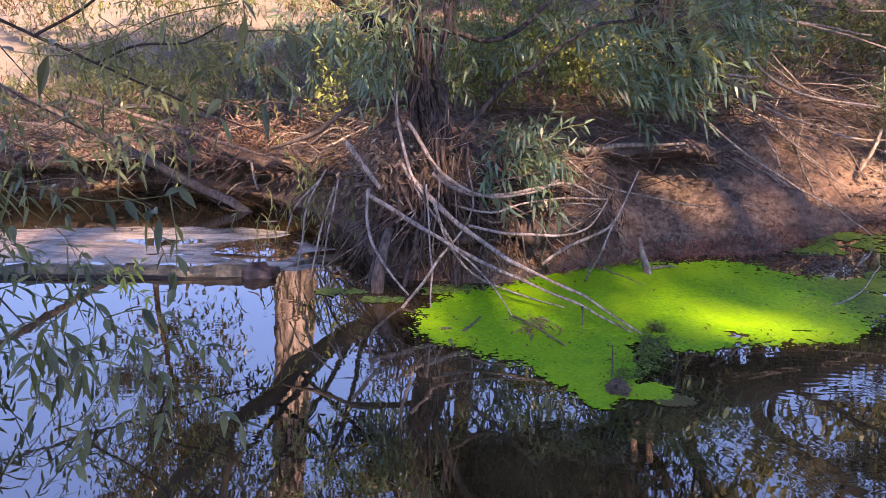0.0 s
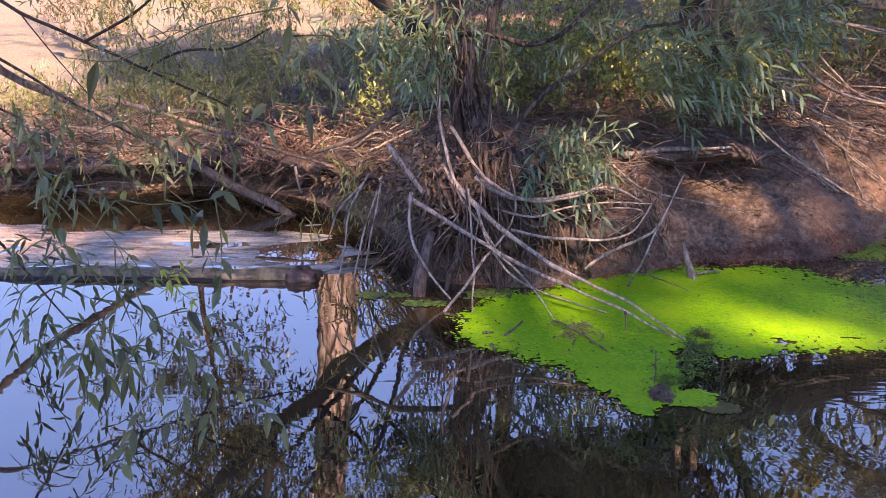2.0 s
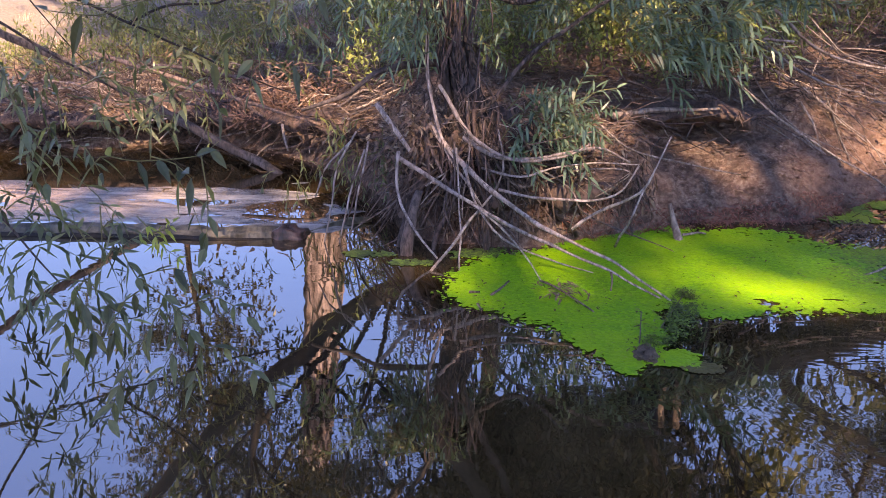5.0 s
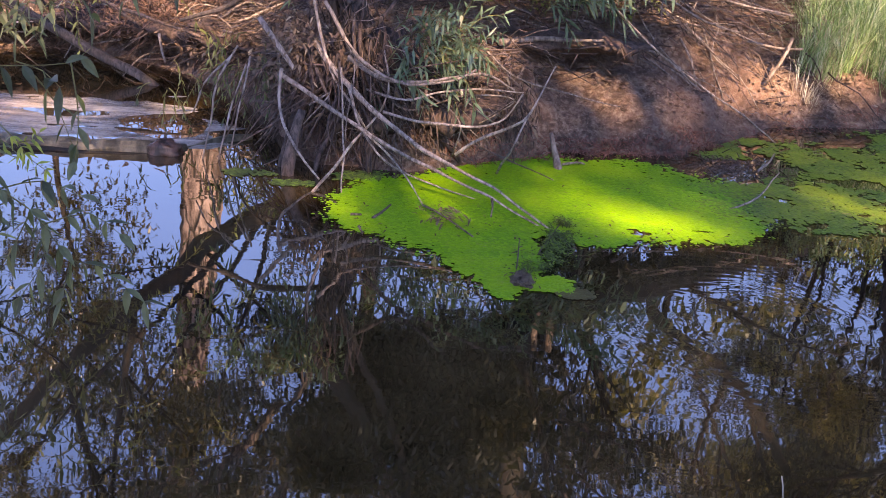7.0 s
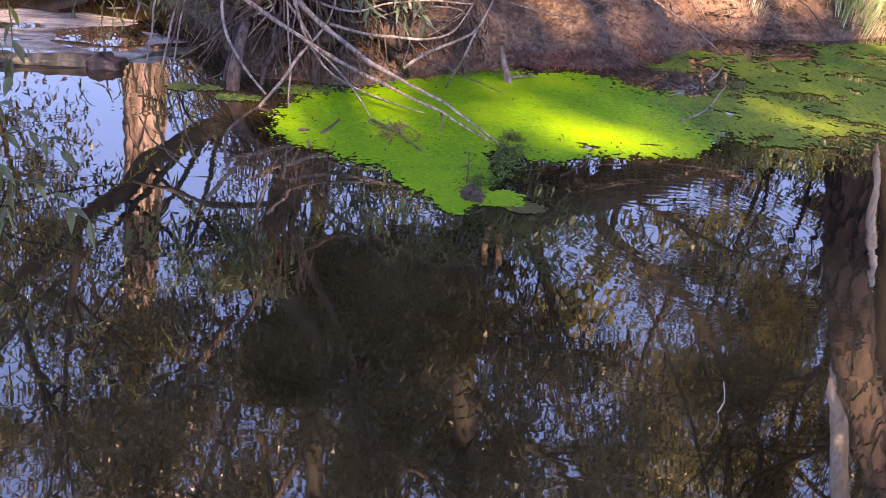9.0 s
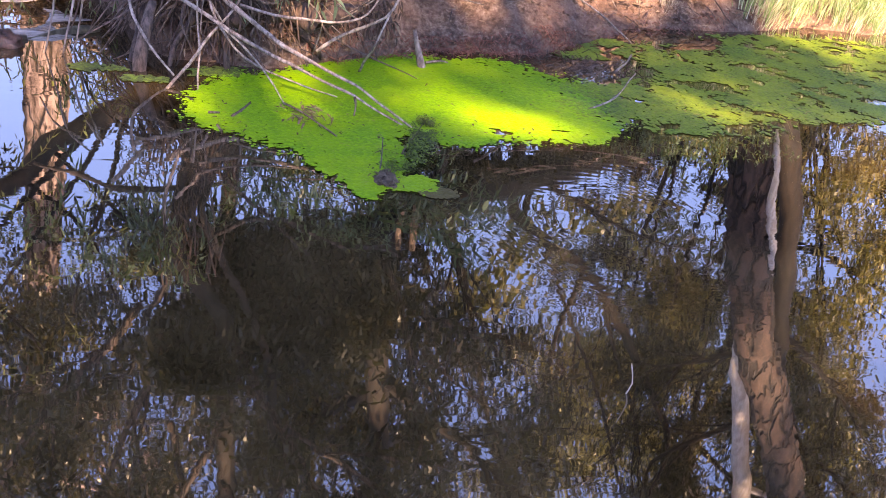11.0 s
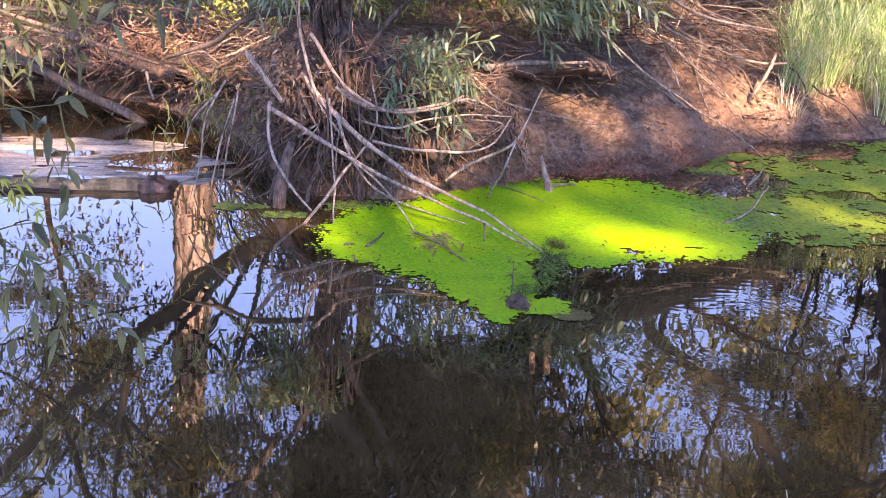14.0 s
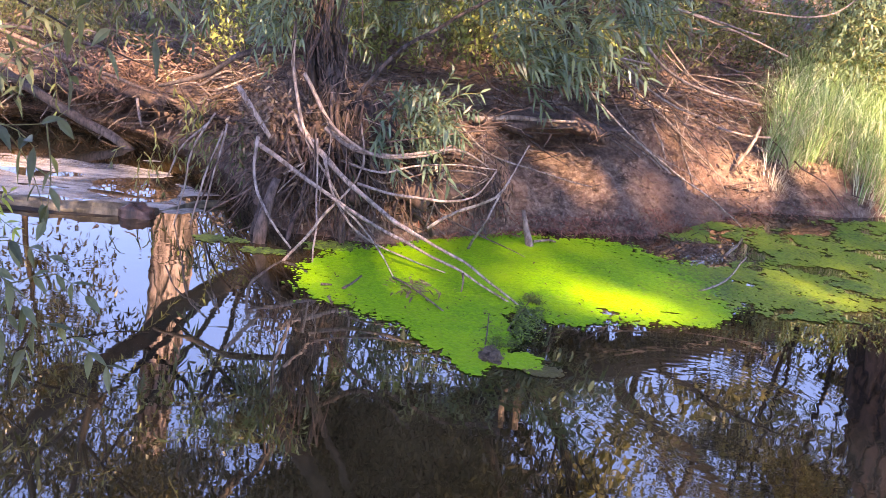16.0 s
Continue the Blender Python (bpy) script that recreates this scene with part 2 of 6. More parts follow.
YOUNG_LEAF = leaf_mat("young_leaf", (0.28, 0.32, 0.05), (0.45, 0.48, 0.09), (0.5, 0.45, 0.1))
HERB_LEAF = leaf_mat("herb_leaf", (0.050, 0.062, 0.022), (0.215, 0.228, 0.080), (0.34, 0.21, 0.115))
OLIVE_LEAF = leaf_mat("olive_leaf", (0.068, 0.061, 0.025), (0.27, 0.238, 0.100), (0.50, 0.40, 0.24))
# copy of the willow leaf with crown shade put into its dark colour
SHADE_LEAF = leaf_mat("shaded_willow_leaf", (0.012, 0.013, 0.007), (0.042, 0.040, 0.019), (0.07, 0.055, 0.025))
# yellow-green herb leaf; sunlight on the bank weeds is put into its paler colour
LIT_HERB_LEAF = leaf_mat("lit_herb_leaf", (0.085, 0.105, 0.030), (0.30, 0.34, 0.105), (0.44, 0.34, 0.13))
# dark leaf; shade on the mirrored crowns is put into its colour
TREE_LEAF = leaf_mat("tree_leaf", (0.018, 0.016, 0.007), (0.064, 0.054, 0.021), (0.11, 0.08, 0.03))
DRY_LEAF = leaf_mat("dry_leaf", (0.060, 0.034, 0.025), (0.225, 0.138, 0.098), (0.42, 0.32, 0.24), thin=0.15, gloss=0.7)
GRASS = grass_material("green_grass", [(0, (0.05, 0.11, 0.03)), (0.4, (0.20, 0.35, 0.115)), (0.75, (0.41, 0.55, 0.26)), (1, (0.76, 0.74, 0.58))])
STRAW = grass_material("dry_grass", [(0, (0.24, 0.18, 0.12)), (0.6, (0.50, 0.41, 0.29)), (1, (0.68, 0.59, 0.45))])


# ---- building helpers ----
def mesh_of(name, verts, faces, material, smooth=False):
    me = bpy.data.meshes.new(name)
    me.from_pydata([tuple(v) for v in verts], [], faces)
    if smooth:
        me.polygons.foreach_set("use_smooth", [True] * len(me.polygons))
    me.materials.append(material)
    me.update()
    return me


class Shape:
    """Vertices and faces that become one mesh."""

    def __init__(self):
        self.v, self.f = [], []

    def tube(self, pts, radii, sides=6, wob=0.0, ridge=0.0):
        pts = [Vector(p) for p in pts]
        n, base = len(pts), len(self.v)
        up = Vector((0.31, 0.22, 0.92))
        for i, p in enumerate(pts):
            d = (pts[min(i + 1, n - 1)] - pts[max(i - 1, 0)]).normalized()
            a = d.cross(up)
            a = (a if a.length > 0.05 else d.cross(Vector((1, 0, 0)))).normalized()
            b = d.cross(a)
            for k in range(sides):
                ang = k * math.tau / sides
                r = radii[i] * (1 + wob * noise.noise(Vector((k * 1.7 + p.x * 9, p.y * 9, p.z * 5))))
                if ridge:
                    r *= 1 + ridge * (noise.noise(Vector((k * 2.3, p.z * 1.6, 5))) + (0.7 if k % 2 else -0.7))
                self.v.append(p + a * (math.cos(ang) * r) + b * (math.sin(ang) * r))
        for i in range(n - 1):
            for k in range(sides):
                q = (k + 1) % sides
                self.f.append((base + i * sides + k, base + i * sides + q, base + (i + 1) * sides + q, base + (i + 1) * sides + k))
        self.f.append(tuple(base + k for k in reversed(range(sides))))
        self.f.append(tuple(base + (n - 1) * sides + k for k in range(sides)))

    def leaf(self, base, d, nrm, length, width, droop=0.2):
        d = d.normalized()
        s = d.cross(nrm)
        s = (s if s.length > 0.05 else d.cross(Vector((0.3, 0.8, 0.5)))).normalized()
        up = s.cross(d)
        i = len(self.v)
        bend = Vector((0, 0, -droop * length))
        self.v += [base, base + d * length * 0.3 + s * width * 0.5 + up * width * 0.12, base + d * length * 0.3 - s * width * 0.5 + up * width * 0.12,
                   base + d * length * 0.68 + s * width * 0.36 + bend * 0.4, base + d * length * 0.68 - s * width * 0.36 + bend * 0.4, base + d * length + bend]
        self.f += [(i, i + 1, i + 2), (i + 1, i + 3, i + 4, i + 2), (i + 3, i + 5, i + 4)]

    def broad(self, base, d, nrm, length, width, droop=0.25):
        """A broad near leaf, folded along its midrib and curving down."""
        d = d.normalized()
        s = d.cross(nrm)
        s = (s if s.length > 0.05 else d.cross(Vector((0.3, 0.8, 0.5)))).normalized()
        up = s.cross(d)
        i = len(self.v)
        for t, w in ((0.0, 0.05), (0.16, 0.62), (0.36, 1.0), (0.58, 0.86), (0.80, 0.46), (1.0, 0.02)):
            c = base + d * length * t + Vector((0, 0, -droop * length * t * t))
            self.v += [c + s * width * 0.5 * w + up * width * 0.16 * w, c, c - s * width * 0.5 * w + up * width * 0.16 * w]
        for k in range(5):
            j = i + 3 * k
            self.f += [(j, j + 3, j + 4, j + 1), (j + 1, j + 4, j + 5, j + 2)]

    def blade(self, base, lean, height, width):
        """An arching blade of grass."""
        i = len(self.v)
        s = Vector((lean.y, -lean.x, 0))
        s = (s.normalized() if s.length > 1e-4 else Vector((1, 0, 0))) * width * 0.5
        m = base + lean * 0.2 + Vector((0, 0, height * 0.62))
        k = base + lean * 0.62 + Vector((0, 0, height))
        self.v += [base + s, base - s, m - s * 0.85, m + s * 0.85, k - s * 0.55, k + s * 0.55, base + lean * 1.2 + Vector((0, 0, height * 0.88))]
        self.f += [(i, i + 1, i + 2, i + 3), (i + 3, i + 2, i + 4, i + 5), (i + 5, i + 4, i + 6)]

    def make(self, name, material, parent=None, label="", smooth=True):
        ob = new(name, mesh_of(name, self.v, self.f, material, smooth))
        ob.parent = parent
        if label:
            tagged(ob, label)
        return ob


def smooth_line(pts, step=0.08, wiggle=0.0):
    """A Catmull-Rom line through the points, with a little natural wander."""
    p = [Vector(q) for q in pts]
    p = [p[0] * 2 - p[1]] + p + [p[-1] * 2 - p[-2]]
    out = []
    for i in range(1, len(p) - 2):
        n = max(2, int((p[i + 1] - p[i]).length / step))
        for k in range(n):
            t = k / n
            out.append(0.5 * (2 * p[i] + (p[i + 1] - p[i - 1]) * t + (2 * p[i - 1] - 5 * p[i] + 4 * p[i + 1] - p[i + 2]) * t * t
                              + (3 * p[i] - 3 * p[i + 1] + p[i + 2] - p[i - 1]) * t ** 3))
    out.append(p[-2])
    if wiggle:
        out = [q + noise.noise_vector(q * 4.0) * wiggle for q in out]
    return out


def taper(n, r0, r1):
    return [r0 + (r1 - r0) * i / max(1, n - 1) for i in range(n)]


def stick(name, pts, r0, r1, material, label, category, group="", parent=None, sides=7, wiggle=0.012, wob=0.25, step=0.09):
    line = smooth_line(pts, step, wiggle)
    sh = Shape()
    sh.tube(line, taper(len(line), r0, r1), sides, wob)
    ob = sh.make(name, material, parent)
    if category:
        tagged(ob, label, category, group)
    elif label:
        tagged(ob, label)
    return ob


def empty(name, place, label, category, group=""):
    ob = new(name)
    ob.location = place
    ob.empty_display_size = 0.1
    return tagged(ob, label, category, group)


def under(ob, thing):
    """Makes ob a part of thing, keeping its place in the world."""
    ob.parent = thing
    ob.matrix_parent_inverse = Matrix.Translation(thing.location).inverted()
    return ob


# ---- ground ----
SHORE = [(-60, 8.8), (-6, 8.4), (-3.5, 8.15), (-2.8, 8.5), (-2.2, 8.4), (-1.6, 8.0), (-1.12, 7.5), (-0.78, 6.95), (-0.52, 6.35), (-0.40, 5.80), (-0.2, 5.55), (0.3, 5.55), (0.8, 5.8), (1.4, 6.05), (2.2, 6.2), (2.7, 6.5),
         (3.2, 6.95), (4.0, 7.2), (5.2, 7.5), (9, 8.2), (60, 9)]
SX, SY = zip(*SHORE)


def ground_z(x, y):
    d = y - float(np.interp(x, SX, SY)) + 0.16 * noise.noise(Vector((x * 1.3, y * 0.4, 3.1)))
    right = min(1, max(0, (x + 1.35) / 1.0))
    if d > 0:
        low = 0.20 * (1 - math.exp(-d / 0.25)) + 0.105 * d
        high = (0.52 if x < 1.2 else 0.40) * (1 - math.exp(-d / (0.33 if x < 1.2 else 0.48))) + 0.15 * d
        z = low + (high - low) * right
        if z > 1.3:
            z = 1.3 + 0.75 * (1 - math.exp(-(z - 1.3) / 0.75))
        rough = min(1, d / 0.3)
        z += rough * (0.06 * noise.noise(Vector((x * 2.3, y * 2.3, 0))) + 0.045 * noise.noise(Vector((x * 7, y * 5, 4))) + 0.030 * noise.noise(Vector((x * 17, y * 14, 9))) - 0.03 * abs(noise.noise(Vector((x * 9, y * 8, 2)))))
        z += (0.07 if x > 0.8 else 0.035) * rough * max(0, 1 - d / 1.2) * (noise.noise(Vector((x * 5, y * 1.6, 7))) + 0.5 * noise.noise(Vector((x * 13, y * 3, 7))))
        # washed-out hollow under the upper bank
        z -= 0.24 * math.exp(-((x - 2.75) / 0.5) ** 2 - ((y - 7.12) / 0.15) ** 2) - 0.14 * math.exp(-((x - 2.6) / 0.8) ** 2 - ((y - 7.5) / 0.22) ** 2)
        return z
    near = 1.15 + 0.2 * noise.noise(Vector((x * 0.7, 2.2, 0))) - y
    if near > 0:
        return 0.2 * (1 - math.exp(-near / 0.4)) + 0.03 * near + 0.03 * noise.noise(Vector((x * 3, y * 3, 1)))
    return -min(0.55, 0.05 + 0.35 * min(-d, -near))


def axis(parts):
    out = []
    for a, b, s in parts:
        out += list(np.arange(a, b, s))
    return out + [parts[-1][1]]


def build_ground():
    xs = axis([(-900, -60, 120), (-60, -10, 5), (-10, -3.5, 0.25), (-3.5, 6.2, 0.055), (6.2, 12, 0.3), (12, 60, 6), (60, 900, 120)])
    ys = axis([(-900, -60, 120), (-60, -4, 6), (-4, 5.2, 0.35), (5.2, 9.5, 0.05), (9.5, 16, 0.16), (16, 60, 4), (60, 900, 120)])
    verts = [(x, y, ground_z(x, y)) for y in ys for x in xs]
    n = len(xs)
    faces = [(j * n + i, j * n + i + 1, (j + 1) * n + i + 1, (j + 1) * n + i) for j in range(len(ys) - 1) for i in range(n - 1)]
    ob = new("ground", mesh_of("ground", verts, faces, SOIL, True))
    return tagged(ob, "bare reddish-brown eroded creek bank soil with litter", "ground", kind="structure")


build_ground()
wm = mesh_of("water", [(-400, 0.2, 0), (400, 0.2, 0), (400, 12, 0), (-400, 12, 0)], [(0, 1, 2, 3)], WATER)
tagged(new("water", wm), "dark murky creek water mirroring trees and sky", "water", kind="structure")


def on_ground(x, y, up=0.0):
    return Vector((x, y, max(0.0, ground_z(x, y)) + up))


def ledge(line, reach, thick, label):
    """A torn lip of turf and roots that overhangs the bank."""
    pts = smooth_line(line, 0.07, 0.03)
    sh, ring = Shape(), 12
    for i, p in enumerate(pts):
        end = min(1, 4 * min(i, len(pts) - 1 - i) / len(pts) + 0.15)
        for k in range(ring):
            a = k * math.tau / ring
            q = p + Vector((0, math.cos(a) * reach * end, math.sin(a) * thick * end))
            w = noise.noise(q * 3.5) * 0.9 + noise.noise(q * 9) * 0.7 + noise.noise(q * 24) * 0.4
            sh.v.append(q + Vector((w * 0.05, math.cos(a) * w * 0.16, math.sin(a) * w * 0.10)))
    for i in range(len(pts) - 1):
        for k in range(ring):
            q = (k + 1) % ring
            sh.f.append((i * ring + k, i * ring + q, (i + 1) * ring + q, (i + 1) * ring + k))
    return tagged(sh.make("bank_ledge", ROOT_SKIN), label, "bank", kind="structure")


LIP = "overhanging lip of dark soil and roots on the bank"
LIPX, LIPY = (-5.2, -3.6, -2.7, -2.2, -1.6, -1.05, -0.62), (8.6, 8.4, 8.65, 8.6, 8.25, 7.7, 7.0)
ledge([(x, y - 0.12, 0.25 + 0.02 * i) for i, (x, y) in enumerate(zip(LIPX, LIPY))], 0.36, 0.075, LIP)
ledge([(0.95, 6.55, 0.60), (1.3, 6.75, 0.62), (1.75, 6.85, 0.62), (2.2, 7.0, 0.58)], 0.22, 0.06, LIP)
ledge([(-0.36, 5.98, 0.22), (0.1, 5.78, 0.27), (0.6, 5.88, 0.31), (1.05, 6.14, 0.33)], 0.24, 0.08, LIP)


# ---- floating duckweed ----
def weed_level(x, y, blobs, rag, seed):
    best = max(1 - ((x - cx) / rx) ** 2 - ((y - cy) / ry) ** 2 for cx, cy, rx, ry in blobs)
    q = Vector((x, y, seed))
    return best + rag * (noise.noise(q * 3.1) + 0.7 * noise.noise(q * 8.0) + 0.8 * noise.noise(q * 19.0) + 0.7 * noise.noise(q * 42.0))


def weed_mat(blobs, gaps, rag, holes, label, seed, mat, step=0.0125):
    sh = Shape()
    x0, x1 = min(b[0] - b[2] for b in blobs) - 0.2, max(b[0] + b[2] for b in blobs) + 0.2
    y0, y1 = min(b[1] - b[3] for b in blobs) - 0.2, max(b[1] + b[3] for b in blobs) + 0.2
    for x in np.arange(x0, x1, step):
        for y in np.arange(y0, y1, step):
            px, py = x + U(-0.5, 0.5) * step, y + U(-0.5, 0.5) * step
            lv = weed_level(px, py, blobs, rag, seed)
            if gaps:
                lv -= 1.6 * max(0, 0.6 + weed_level(px, py, gaps, 0.5, seed + 5))
            if holes > 1:
                cloud_up = noise.noise(Vector((px * 2.6, py * 3.6, seed))) + 0.8 * noise.noise(Vector((px * 7, py * 8, seed))) + 0.5 * noise.noise(Vector((px * 17, py * 17, seed))) + 0.3 * noise.noise(Vector((px * 40, py * 36, seed)))
                if U(-0.16, 0.16) > 0.03 + 0.45 * min(0.25, lv) - holes * 0.36 * max(0, cloud_up):
                    continue
            else:
                lv -= holes * max(0, 0.8 * noise.noise(Vector((px * 6.5, py * 5.0, seed))) + 0.9 * noise.noise(Vector((px * 21, py * 13, seed))))
            speck = noise.noise(Vector((px * 38, py * 24, seed + 2)))
            if holes == 0:
                speck = max(speck, 0.9 * noise.noise(Vector((px * 24, py * 30, seed + 9))))
            if speck > (0.20 + 0.75 * max(0, lv) if holes == 0 else 0.34 + 0.25 * lv):
                continue
            if lv < 0 and U(0, 1) > 0.26 + lv * 0.8 or ground_z(px, py) > 0.03:
                continue
            r = U(0.85, 1.3) * step * (1 if lv > 0.05 else 0.6)
            i = len(sh.v)
            z = U(0.0040, 0.0065)
            sh.v.append(Vector((px, py, z + 0.0015)))
            turn = U(0, 6.3)
            for k in range(6):
                a = turn + k * math.tau / 6
                rr = r * U(0.75, 1.2)
                sh.v.append(Vector((px + math.cos(a) * rr, py + math.sin(a) * rr, z - U(0, 0.0012))))
            sh.f += [(i, i + 1 + k, i + 1 + (k + 1) % 6) for k in range(6)]
    ob = sh.make("duckweed", mat, smooth=False)
    return tagged(ob, label, "duckweed", kind="stuff")


weed_mat([(0.48, 4.88, 0.62, 0.60), (1.40, 5.28, 0.98, 0.72), (0.70, 4.30, 0.25, 0.42), (0.69, 3.98, 0.09, 0.22), (0.9, 3.93, 0.09, 0.07), (1.75, 4.86, 0.58, 0.36), (1.28, 4.72, 0.3, 0.3), (1.2, 5.65, 0.8, 0.3)],
         [(1.07, 4.50, 0.028, 0.10), (1.00, 4.30, 0.04, 0.07)] + [(p[0], p[1], 0.03 + 0.02 * (i % 3), 0.014 + 0.012 * (i % 2)) for i, p in enumerate([(1.51, 4.68, 0), (1.54, 4.63, 0), (1.91, 4.7, 0), (2.31, 5.32, 0), (2.22, 4.97, 0)])], 0.24, 0.0, "bright lime-green duckweed carpet floating on dark water", 1, WEED)
weed_mat([(2.75, 5.25, 0.75, 0.50), (3.7, 5.75, 1.05, 0.72), (4.9, 6.35, 1.2, 0.85), (3.1, 6.35, 0.75, 0.35)],
         [(2.42, 5.86, 0.22, 0.2), (2.75, 5.95, 0.25, 0.15)], 0.45, 2.1, "ragged patchy green duckweed drifting along the muddy shore", 4, OLD_WEED)


weed_mat([(-0.62, 5.36, 0.14, 0.06), (-0.34, 5.2, 0.10, 0.05), (0.0, 5.38, 0.18, 0.08)], [], 1.6, 0.9, "thin olive-green duckweed scum at the foot of the roots", 21, SODDEN)
weed_mat([(0.94, 3.93, 0.14, 0.09), (0.80, 4.04, 0.05, 0.06)], [], 0.9, 0.4, "yellow-green duckweed scum at the tip of the carpet", 12, WEED)
weed_mat([(1.02, 3.84, 0.09, 0.06)], [], 0.5, 0.2, "drowned brown algae film beside the duckweed", 15, DROWNED)
moss = Shape()
for k in range(2600):
    t = U(0, 1)
    p = Vector((float(np.interp(t, (0, 0.35, 0.7, 1), (1.14, 1.07, 0.98, 0.86))), float(np.interp(t, (0, 0.35, 0.7, 1), (4.76, 4.5, 4.27, 4.06))), 0))
    p += Vector((rnd.gauss(0, 0.028 + 0.038 * t), rnd.gauss(0, 0.03), U(0.004, 0.026)))
    if noise.noise(Vector((p.x * 16, p.y * 12, 3))) < -0.12:
        continue
    moss.leaf(p, Vector((U(-1, 1), U(-1, 1), U(-0.1, 0.5))), Vector((U(-0.7, 0.7), U(-0.7, 0.7), 1)), U(0.010, 0.026), U(0.005, 0.010))
tagged(moss.make("pondweed", SODDEN, smooth=False), "fluffy dark green pondweed filling a notch in the duckweed", "pondweed", kind="stuff")
specks = Shape()
for k in range(260):
    p = Vector((U(0.0, 2.1), 0, 0.012))
    p.y = 4.25 + 0.22 * abs(p.x - 0.9) + abs(rnd.gauss(0, 0.16)) if k % 3 else U(4.4, 5.5)
    if noise.noise(Vector((p.x * 5, p.y * 6, 1))) < 0.05:
        continue
    specks.leaf(p, Vector((U(-1, 1), U(-1, 1), 0)), Vector((U(-0.3, 0.3), U(-0.3, 0.3), 1)), U(0.012, 0.04), U(0.007, 0.015))
tagged(specks.make("leaf_specks", WET_BUTT, smooth=False), "small dark rotten leaf bits lying on the duckweed", "leaves", kind="stuff")


# ---- trees ----
def grow(wood, leaves, start, way, length, radius, depth, leaf, count, droop=0.1, spread=0.7, bare=0):
    """A branch with side branches; the last ones carry leaves."""
    n = max(3, int(length / 0.35))
    p, d, pts = Vector(start), way.normalized(), []
    for i in range(n + 1):
        pts.append(p.copy())
        d = (d + Vector((U(-1, 1), U(-1, 1), U(-1, 1))) * 0.16 + Vector((0, 0, -droop * 0.12 if depth == 0 else 0.03))).normalized()
        p = p + d * (length / n)
    wood.tube(pts, taper(len(pts), radius, radius * 0.35), 8 if radius > 0.06 else (5 if radius > 0.015 else 3), 0.2)
    if depth > 0:
        for k in range(rnd.randint(5, 7)):
            i = rnd.randint(n // 3, n)
            side = (pts[min(i, n)] - pts[max(i - 1, 0)]).normalized()
            w = side + Vector((U(-1, 1), U(-1, 1), U(-0.6, 0.9))) * spread
            grow(wood, leaves, pts[i], w, length * U(0.4, 0.65), radius * 0.45, depth - 1, leaf, count, droop, spread, bare)
    elif U(0, 1) >= bare:
        for k in range(count):
            f = U(0.05, 1.0) * n
            i = min(int(f), n - 1)
            q = pts[i].lerp(pts[i + 1], f - i) + Vector((U(-1, 1), U(-1, 1), U(-1, 1))) * leaf * 1.3
            w = Vector((U(-1, 1), U(-1, 1), U(-1.3, 0.4)))
            leaves.leaf(q, w, Vector((U(-1, 1), U(-1, 1), 1)), leaf * U(0.7, 1.3), leaf * U(0.2, 0.32))


TALL = {}


def tree(name, label, line, r0, r1, limbs, leaf=0.13, count=44, bark_mat=None, leaf_mt=None, depth=2, droop=0.1, wiggle=0.05, bare=0.0, sides=14, ridge=0.0):
    """limbs: (share of the trunk's length, direction, length, radius)."""
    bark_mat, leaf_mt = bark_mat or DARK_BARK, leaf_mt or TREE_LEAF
    base = Vector(line[0])
    thing = TALL[name] = empty(name, base, label, "tree")
    pts = smooth_line(line, 0.22, wiggle)
    sh = Shape()
    sh.tube(pts, taper(len(pts), r0, r1), sides, 0.18, ridge)
    under(sh.make("trunk", bark_mat), thing)
    leaves = Shape()
    for share, way, length, radius in limbs:
        wood = Shape()
        grow(wood, leaves, pts[min(len(pts) - 1, int(share * len(pts)))], Vector(way), length, radius, depth, leaf, count, droop, bare=bare)
        under(wood.make("limb", bark_mat), thing)
    if leaves.v:
        under(leaves.make("crown", leaf_mt, smooth=False), thing)
    return thing, pts


def around(n, lo, hi, length, radius, up=0.5, front=0.0):
    out = []
    for k in range(n):
        a = k * 2.4 + U(-0.4, 0.4)
        out.append((lo + (hi - lo) * k / max(1, n - 1), (math.cos(a), math.sin(a) - front, up * U(0.4, 1.4)), length * U(0.7, 1.2), radius * U(0.8, 1.2)))
    return out


def cloud(leaves, centre, size, n, leaf, thin=0.0, seed=0.0):
    for k in range(n):
        q = Vector((rnd.gauss(0, 0.5), rnd.gauss(0, 0.5), rnd.gauss(0, 0.5)))
        p = Vector(centre) + Vector((q.x * size[0], q.y * size[1], q.z * size[2]))
        if noise.noise(p * 1.1 + Vector((seed, 0, 0))) + 0.6 * noise.noise(p * 3.2) < thin:
            continue
        leaves.leaf(p, Vector((U(-1, 1), U(-1, 1), U(-1.3, 0.3))), Vector((U(-1, 1), U(-1, 1), 1)), leaf * U(0.7, 1.4), leaf * U(0.22, 0.36))



# the tall trees behind the bank, seen only in the water
tree("cottonwood_tree", "tall cottonwood with thick furrowed pinkish bark in sunlight", [(-3.4, 22, 1.4), (-3.57, 22, 5.07), (-3.72, 22, 7.58), (-4.01, 22, 10.57), (-4.40, 22, 14.39), (-4.71, 22, 17.53)], 0.56, 0.26,
     around(9, 0.78, 1.0, 4.2, 0.08), bark_mat=PINK_BARK, sides=26, ridge=0.07, count=44, leaf=0.17)
